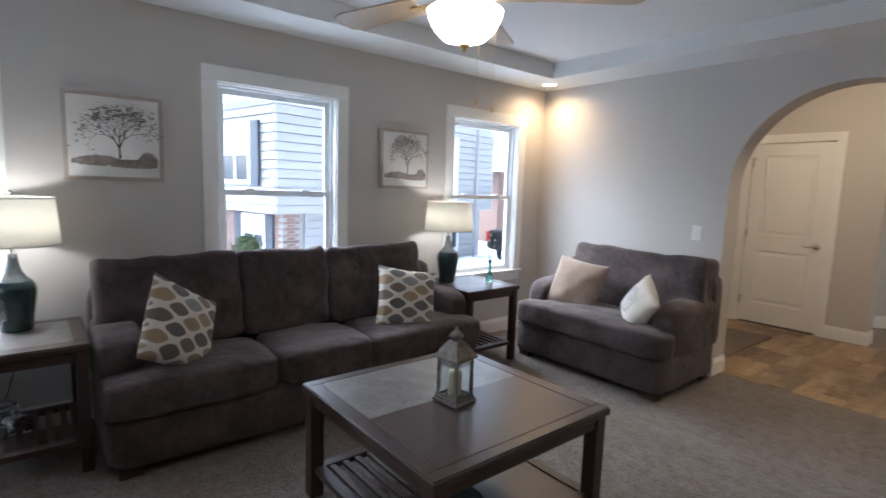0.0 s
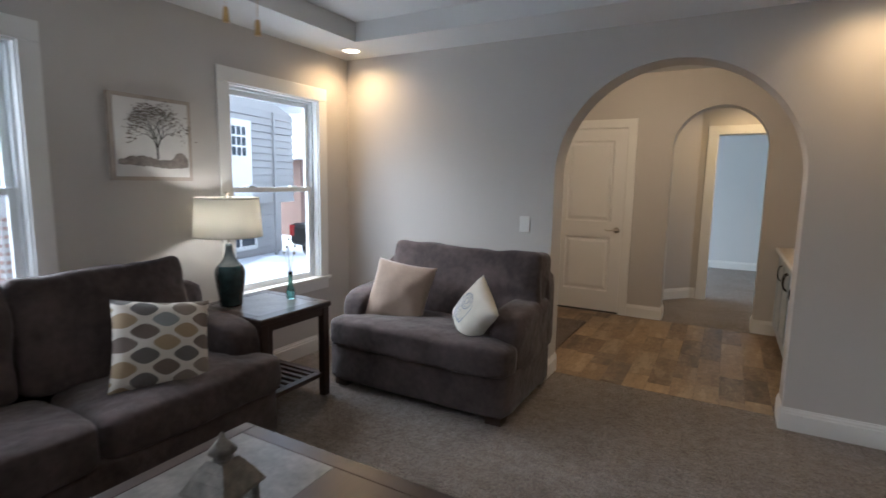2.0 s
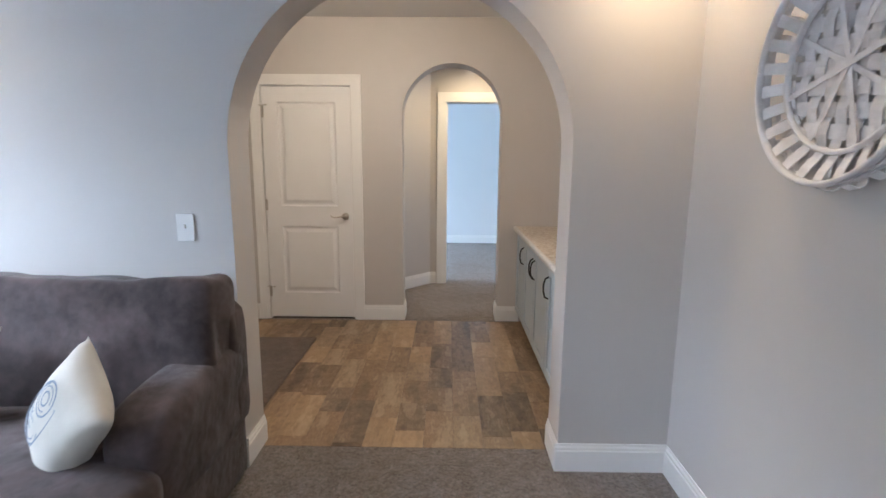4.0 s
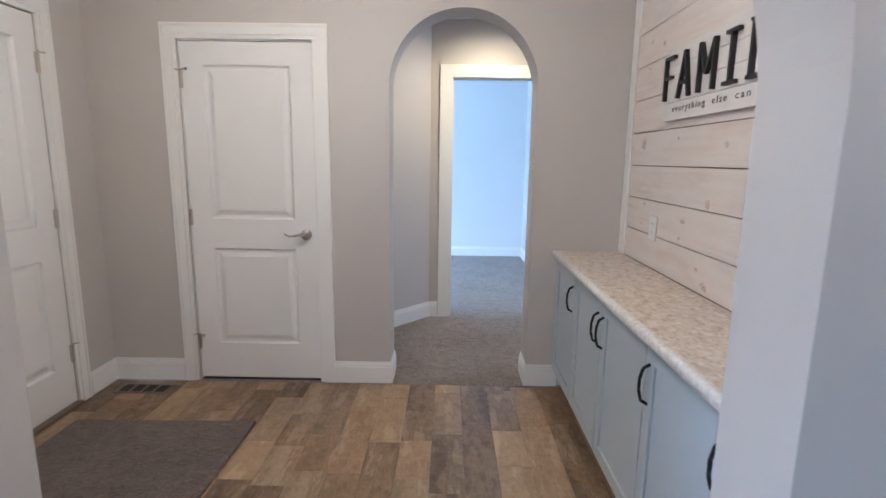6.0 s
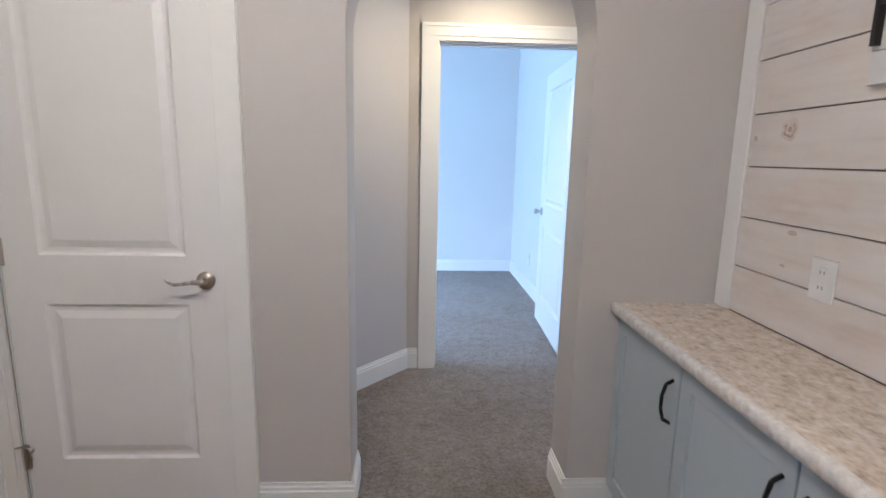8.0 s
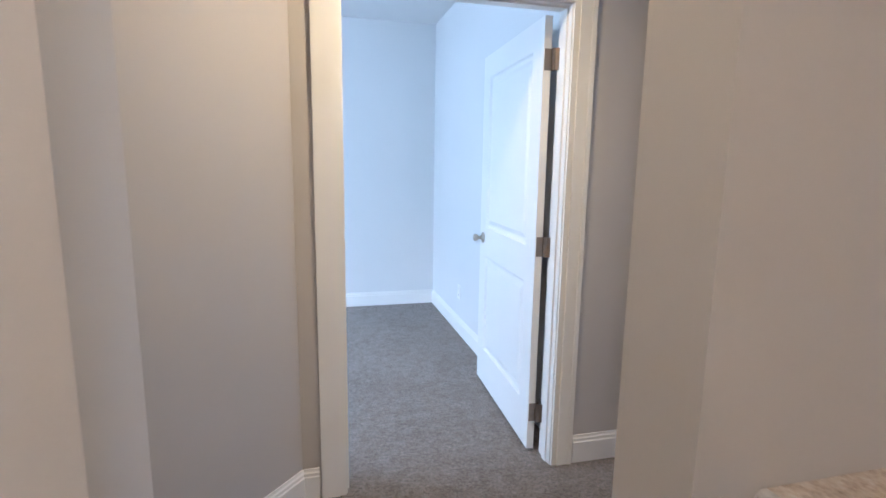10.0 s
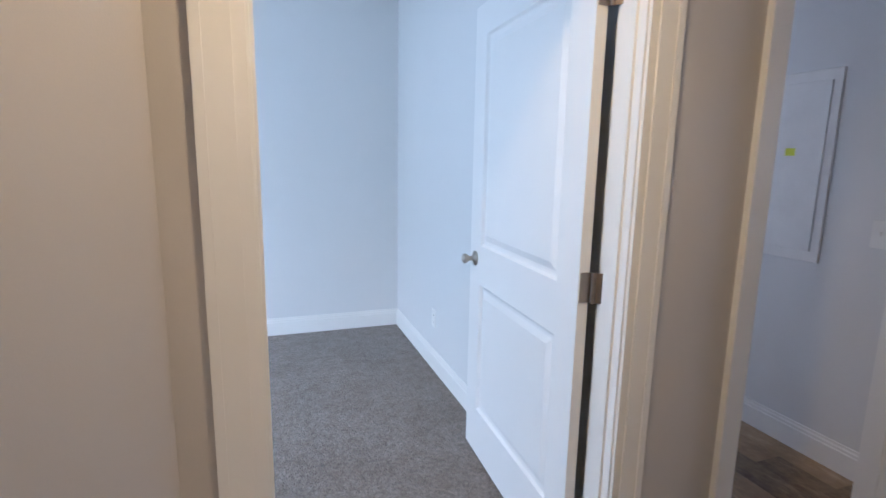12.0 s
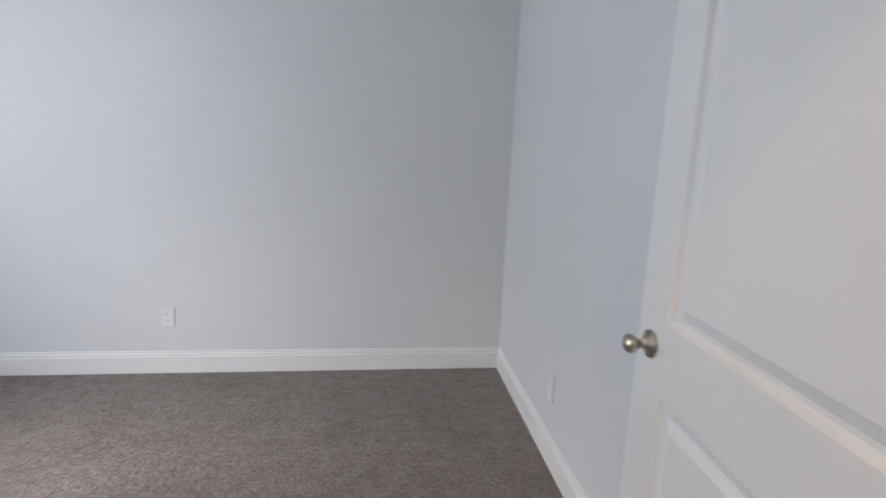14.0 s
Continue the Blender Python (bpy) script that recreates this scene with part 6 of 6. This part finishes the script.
# breaker panel in the utility room
bp = thing("breaker_panel", (XU, 8.80, 1.37), -90, "white painted breaker panel with a yellow sticker", "breaker panel")
part("cover", boxes((-0.19, 0.19, -0.012, 0, -0.44, 0.44), bevel=0.003), plastic, bp)
part("door", boxes((-0.15, 0.15, -0.018, -0.012, -0.39, 0.39), bevel=0.002), plastic, bp)
part("latch", boxes((-0.14, -0.115, -0.022, -0.018, -0.02, 0.02), bevel=0.002), slot_dark, bp)
yellow = plain("yellow_sticker", (0.62, 0.66, 0.04), 0.6)
part("sticker", one(-0.03, 0.02, -0.0186, -0.018, 0.055, 0.09), yellow, bp, "yellow sticker")

# flush ceiling lamp of the entry, unseen: added as its assumed warm source
el = thing("ceiling_lamp", (-0.95, 5.35, HC), 0, "assumed white frosted flush ceiling lamp, unseen, lit", "ceiling lamp")
part("pan", lathe(bmesh.new(), [(0.0, 0.0), (0.14, 0.0), (0.145, -0.02), (0.13, -0.025)], 36), trim_paint, el, "", True)
part("diffuser", lathe(bmesh.new(), [(0.135, -0.024), (0.125, -0.07), (0.08, -0.135), (0.03, -0.16), (0.0, -0.163)], 36), entry_glow, el, "frosted glass diffuser", True)

# ---- outside ----
ground = structure("ground_snow", one(-400, 60, -300, 300, -1.2, -0.85), snow, "snow-covered ground reaching the horizon", "snow")
structure("road", one(-13.1, -10.4, -200, 1.2, -0.85, -0.83), asphalt, "wet dark road between the snow", "road")
bm = plate(bmesh.new(), [(-190, -0.9)] + [(-190 + 4 * i, 5 + 2.5 * math.sin(i * 0.21) + 1.2 * math.sin(i * 0.93 + 1)) for i in range(96)] + [(194, -0.9)], "x", -261, -260)
structure("backdrop_hill", bm, hill_mat, "hazy wooded hills far off", "hill")

CU = Vector((-10.7, 4.62))
du, dv = Vector((-0.983, -0.18)), Vector((-0.18, 0.983))
house = thing("neighbour_house", (0, 0, 0), 0, "grey sided house with brick below and snow on its roof", "house")
GZ = -0.85


def hp(u, v, z):
    p = CU + du * u + dv * v
    return (p.x, p.y, z)


def slab_h(bm, u0, u1, v0, v1, z0, z1):
    vs = [bm.verts.new(hp(u, v, z)) for z in (z0, z1) for u, v in ((u0, v0), (u1, v0), (u1, v1), (u0, v1))]
    for q in ((0, 1, 2, 3), (7, 6, 5, 4), (0, 4, 5, 1), (1, 5, 6, 2), (2, 6, 7, 3), (3, 7, 4, 0)):
        bm.faces.new([vs[k] for k in q])
    return bm


LU, LV, Z1, Z2 = 9.0, 8.2, 0.85, 3.30
part("wall", slab_h(bmesh.new(), 0.12, LU, 0.12, LV, Z1 - 0.15, Z2), siding_mat, house)
part("lower_wall", slab_h(bmesh.new(), 0.35, LU, 0.35, LV - 0.2, GZ, Z1 - 0.15), mortar_mat, house)
for k in range(13):
    z = Z1 - 0.15 + k * 0.2
    z2 = min(z + 0.2, Z2)
    for u0, u1, v0, v1 in ((0.0, 0.045, -0.004, LV), (0.046, LU, -0.004, 0.045)):
        bm = bmesh.new()
        thick = 0.045
        if v1 > 1:
            pts = [(-thick, z + 0.013), (0.0, z2), (0.05, z2), (0.05, z + 0.013)]
            lo = [bm.verts.new(hp(a, v0, b)) for a, b in pts]
            hi = [bm.verts.new(hp(a, v1, b)) for a, b in pts]
        else:
            pts = [(-thick, z + 0.013), (0.0, z2), (0.05, z2), (0.05, z + 0.013)]
            lo = [bm.verts.new(hp(u0, a, b)) for a, b in pts]
            hi = [bm.verts.new(hp(u1, a, b)) for a, b in pts]
        for i in range(4):
            bm.faces.new((lo[i], hi[i], hi[(i + 1) % 4], lo[(i + 1) % 4]))
        bm.faces.new(lo)
        bm.faces.new(list(reversed(hi)))
        part("siding_board", bm, siding_mat, house)
brick_rng = random.Random(2)
bm = bmesh.new()
for row in range(21):
    z = GZ + 0.02 + row * 0.075
    for k in range(17):
        v = 0.37 + (k + 0.5 * (row % 2)) * 0.225 - 0.11
        if 0.36 < v < 0.70:
            slab_h(bm, 0.335, 0.36, v, v + 0.21, z, z + 0.062)
        u = 0.37 + (k + 0.5 * (row % 2)) * 0.225 - 0.11
        if 0.36 < u < 3.6 and not (0.9 < u < 2.1 and z > -0.35):
            slab_h(bm, u, u + 0.21, 0.335, 0.36, z, z + 0.062)
tagged(part("brickwork", bm, brick_mat, house, "red-brown brick courses"), "", "", "", "stuff")
part("gable_panel", slab_h(bmesh.new(), 0.33, 0.36, 0.93, LV - 0.25, GZ, Z1 - 0.15), siding_mat, house)
for k in range(8):
    z = GZ + 0.03 + 0.19 * k
    part("siding_board", slab_h(bmesh.new(), 0.28, 0.33, 0.93, LV - 0.25, z + 0.013, z + 0.19), siding_mat, house)
# eaves, roof
part("eave", slab_h(bmesh.new(), -0.05, LU + 0.3, -0.45, 0.03, Z2 - 0.02, Z2 + 0.14), trim_paint, house)
part("gutter", slab_h(bmesh.new(), -0.10, LU + 0.3, -0.56, -0.46, Z2 + 0.02, Z2 + 0.16), trim_paint, house)
bm = bmesh.new()
a = [hp(-0.25, -0.55, Z2 + 0.15), hp(LU + 0.3, -0.55, Z2 + 0.15), hp(LU + 0.3, LV / 2, Z2 + 1.5), hp(-0.25, LV / 2, Z2 + 1.5), hp(LU + 0.3, LV + 0.5, Z2 + 0.15), hp(-0.25, LV + 0.5, Z2 + 0.15)]
va = [bm.verts.new(p) for p in a]
vb = [bm.verts.new((p[0], p[1], p[2] + 0.16)) for p in a]
for q in ((0, 1, 2, 3), (3, 2, 4, 5)):
    bm.faces.new([va[k] for k in q])
    bm.faces.new([vb[k] for k in reversed(q)])
for i, j in ((0, 1), (1, 2), (2, 4), (4, 5), (5, 3), (3, 0)):
    bm.faces.new((va[i], va[j], vb[j], vb[i]))
part("roof", bm, roof_mat, house, "snow-covered roof")
bm = bmesh.new()
vs = [bm.verts.new(hp(0.0, v, z)) for v, z in ((0.0, Z2), (LV, Z2), (LV / 2, Z2 + 1.38))] + [bm.verts.new(hp(0.05, v, z)) for v, z in ((0.0, Z2), (LV, Z2), (LV / 2, Z2 + 1.38))]
for q in ((0, 1, 2), (5, 4, 3), (0, 3, 4, 1), (1, 4, 5, 2), (2, 5, 3, 0)):
    bm.faces.new([vs[k] for k in q])
part("gable", bm, siding_mat, house)


def house_window(u0, u1, z0, z1, shutters=True, v=-0.075):
    bm = bmesh.new()
    f = 0.09
    for r in ((u0, u0 + f, z0, z1), (u1 - f, u1, z0, z1), (u0 + f, u1 - f, z0, z0 + f), (u0 + f, u1 - f, z1 - f, z1), ((u0 + u1) / 2 - 0.03, (u0 + u1) / 2 + 0.03, z0 + f, z1 - f), (u0 + f, u1 - f, (z0 + z1) / 2 - 0.03, (z0 + z1) / 2 + 0.03)):
        slab_h(bm, r[0], r[1], v - 0.03, v + 0.03, r[2], r[3])
    w_ = part("window", bm, trim_paint, house, "white framed window")
    zm = (z0 + z1) / 2
    part("pane", slab_h(bmesh.new(), u0 + f, u1 - f, v, v + 0.02, z0 + f, zm), dark_window, w_)
    part("pane", slab_h(bmesh.new(), u0 + f, u1 - f, v, v + 0.02, zm, z1 - f), pane_reflection, w_, "upper pane painted pale for its white reflection")
    if shutters:
        for a0 in (u0 - 0.36, u1 + 0.04):
            part("shutter", slab_h(bmesh.new(), a0, a0 + 0.32, v - 0.03, v + 0.02, z0 - 0.03, z1 + 0.03), shutter_mat, house, "dark navy shutter")


house_window(0.95, 2.35, 1.35, 2.75)
house_window(1.0, 2.1, -0.30, 0.62, True, 0.31)
house_window(4.6, 5.8, 1.35, 2.75)
# white side door with small panes
part("side_door", slab_h(bmesh.new(), -0.07, -0.045, 5.3, 6.25, 0.78, 2.95), trim_paint, house, "white framed opening with small panes")
for i in range(3):
    for j in range(3):
        part("door_pane", slab_h(bmesh.new(), -0.078, -0.07, 5.50 + 0.19 * i, 5.64 + 0.19 * i, 2.0 + 0.27 * j, 2.22 + 0.27 * j), dark_window, house)
low_w = part("window", slab_h(bmesh.new(), 0.225, 0.275, 5.35, 6.75, -0.62, 0.50), trim_paint, house, "white framed basement window")
for va_, vb_ in ((5.48, 6.0), (6.1, 6.62)):
    part("pane", slab_h(bmesh.new(), 0.218, 0.2245, va_, vb_, -0.50, 0.38), dark_window, low_w)
part("downspout", slab_h(bmesh.new(), -0.09, -0.02, LV - 1.0, LV - 0.93, GZ, Z2), siding_mat, house)
part("porch_post", slab_h(bmesh.new(), 3.0, 3.12, -0.05, 0.06, GZ, Z2), trim_paint, house)


def shrub(name, place, r, h, count, mat, seed, label, leaf=0.05):
    root = thing(name, place, 0, label, "shrub")
    rng = random.Random(seed)
    bm = bmesh.new()
    for _ in range(26):
        a = rng.uniform(0, 6.283)
        tube(bm, [(0.05 * math.cos(a), 0.05 * math.sin(a), 0), (r * 0.5 * math.cos(a), r * 0.5 * math.sin(a), h * rng.uniform(0.4, 0.7)), (r * 0.9 * math.cos(a + 0.3), r * 0.9 * math.sin(a + 0.3), h * rng.uniform(0.5, 1.0))], 0.012, 5)
    part("branches", bm, twig_mat, root)
    bm = bmesh.new()
    for _ in range(count):
        a, t = rng.uniform(0, 6.283), rng.random()
        rr = r * (math.sin(math.pi * (0.15 + 0.8 * t)) ** 0.7) * rng.uniform(0.5, 1.08)
        c = Vector((rr * math.cos(a), rr * math.sin(a), h * t))
        d = Vector((rng.gauss(0, 1), rng.gauss(0, 1), rng.gauss(0.5, 1))).normalized()
        n = d.orthogonal().normalized()
        s = leaf * rng.uniform(0.6, 1.4)
        bm.faces.new([bm.verts.new(c + v) for v in (-n * s * 0.4, d * s, n * s * 0.4, -d * s * 0.6)])
    part("foliage", bm, mat, root)
    return root


shrub("evergreen_bush", (-9.6, 3.62, GZ), 0.34, 1.2, 2200, evergreen_mat, 3, "rounded evergreen bush in front of the brick wall", 0.07)
for bx, by, br, bh, seed in ((-15.6, -1.55, 0.8, 1.2, 6), (-16.2, -2.9, 0.85, 1.0, 16), (-17.6, -0.6, 0.7, 0.95, 26), (-17.0, -4.6, 0.9, 1.1, 36)):
    shrub("bare_bush", (bx, by, GZ), br, bh, 1100, twig_mat, seed, "bare purple-brown bush in the snow", 0.055)
shrub("evergreen_bush", (-15.0, -2.3, GZ), 0.75, 0.8, 1800, evergreen_mat, 8, "low evergreen bush in the snow", 0.06)
shrub("evergreen_bush", (-33.0, -7.6, GZ), 1.1, 1.3, 1600, evergreen_mat, 18, "dark evergreen bush far across the snow", 0.16)


def snow_bank(place, sx, sy, h, seed):
    bm = bmesh.new()
    bmesh.ops.create_icosphere(bm, subdivisions=4, radius=1)
    for v in bm.verts:
        d = 1 + 0.22 * noise.noise(v.co * 2.2 + Vector((seed, 0, 0)))
        v.co = Vector((v.co.x * sx * d, v.co.y * sy * d, max(-0.05, v.co.z) * h * d))
    ob = part("snow_bank", bm, snow, None, "", True)
    ob.matrix_world = pose(*place)
    tagged(ob, "ploughed bank of snow", "snow bank", "snow banks")


for i, (x, y, sx, sy, h) in enumerate(((-8.7, 5.0, 1.0, 2.2, 0.55), (-9.4, 2.0, 0.8, 2.0, 0.45), (-14.4, -2.2, 0.7, 2.4, 0.35), (-9.0, 9.0, 0.9, 1.6, 0.5), (-19, -2, 1.0, 6.0, 0.7))):
    snow_bank((x, y, GZ - 0.02), sx, sy, h, i * 3.1)

shed = thing("teal_building", (-62, -5.99, GZ), 0, "low teal metal building across the road", "building")
part("wall", boxes((-6, 6, -3.27, 3.27, 0, 3.0)), teal_siding, shed)
bm = plate(bmesh.new(), [(-3.77, 3.0), (3.77, 3.0), (0, 4.3)], "x", -6.4, 6.4)
part("roof", bm, roof_mat, shed, "snowy gable roof")
for y in (-2.4, 3.0):
    part("window", boxes((5.98, 6.05, y - 0.6, y + 0.6, 1.2, 2.2)), trim_paint, shed)
pole = thing("utility_pole", (-55, -17.0, GZ), 0, "wooden utility pole with crossarms", "pole")
part("pole", rod(bmesh.new(), (0, 0, 0), (0, 0, 13), 0.16, 0.1), twig_mat, pole)
part("crossarm", boxes((-0.06, 0.06, -1.2, 1.2, 11.8, 12.0)), twig_mat, pole)

barn = thing("brown_building", (-17.5, 21.0, GZ), -8, "reddish brown building with a snowy roof beyond the yard", "building")
part("wall", boxes((-3.5, 3.5, -5, 5, 0, 3.0)), barn_paint, barn)
part("roof", plate(bmesh.new(), [(-5.5, 3.0), (5.5, 3.0), (0, 4.6)], "x", -3.8, 3.8), roof_mat, barn, "snowy gable roof")
for y in (-3, 0, 3):
    part("window", boxes((3.48, 3.56, y - 0.5, y + 0.5, 1.2, 2.2)), trim_paint, barn)

car = thing("parked_vehicle", (-9.6, 13.2, GZ), 80, "dark parked pickup with a red tail lamp in the snow", "vehicle")
part("body", boxes((-2.2, 2.2, -0.85, 0.85, 0.45, 1.05), bevel=0.12), black_paint, car)
part("cab", boxes((-0.4, 1.2, -0.75, 0.75, 1.05, 1.7), bevel=0.16), dark_window, car)
for x in (-1.4, 1.4):
    for s in (-1, 1):
        bm = bmesh.new()
        rod(bm, (x, s * 0.65, 0.36), (x, s * 0.9, 0.36), 0.36, None, 24)
        w_ = part("wheel", bm, rubber, car)
        bm = bmesh.new()
        rod(bm, (x, s * 0.9, 0.36), (x, s * 0.91, 0.36), 0.2, None, 20)
        part("rim", bm, silver, w_)
for s in (-1, 1):
    part("tail_lamp", boxes((-2.22, -2.15, s * 0.72 - 0.1, s * 0.72 + 0.1, 0.7, 1.0), bevel=0.02), red_paint, car, "red tail lamp")

# ---- floor tiles, last ----


def tiles(parent, x0, x1, y0, y1, w, lengths, seed):
    rng = random.Random(seed)
    full = {}
    n = int(math.ceil((x1 - x0) / w))
    for i in range(n):
        a = x0 + i * w
        b = min(a + w, x1)
        y = y0 - rng.uniform(0, 0.3)
        while y < y1:
            ln = rng.choice(lengths)
            c, d = max(y, y0), min(y + ln, y1)
            y += ln
            if d - c < 0.015 or b - a < 0.015:
                continue
            whole = abs(d - c - ln) < 1e-6 and abs(b - a - w) < 1e-6
            if whole and ln in full:
                ob = new("tile", full[ln])
            else:
                bm = one(-(b - a) / 2 + 0.0006, (b - a) / 2 - 0.0006, -(d - c) / 2 + 0.0006, (d - c) / 2 - 0.0006, -0.005, 0.0)
                ob = part("tile", bm, tile_mat)
                if whole:
                    full[ln] = ob.data
            ob.location = ((a + b) / 2, (c + d) / 2, 0)
            ob.parent = parent


tiles(floor_entry, XF, CX + 0.075, YA + 0.166, YC - 0.026, 0.153, (0.305, 0.305, 0.46, 0.61), 3)
tiles(floor_utility, 0.96, XU + 1.3, YD + 0.076, 10.6, 0.153, (0.305, 0.46, 0.61), 5)
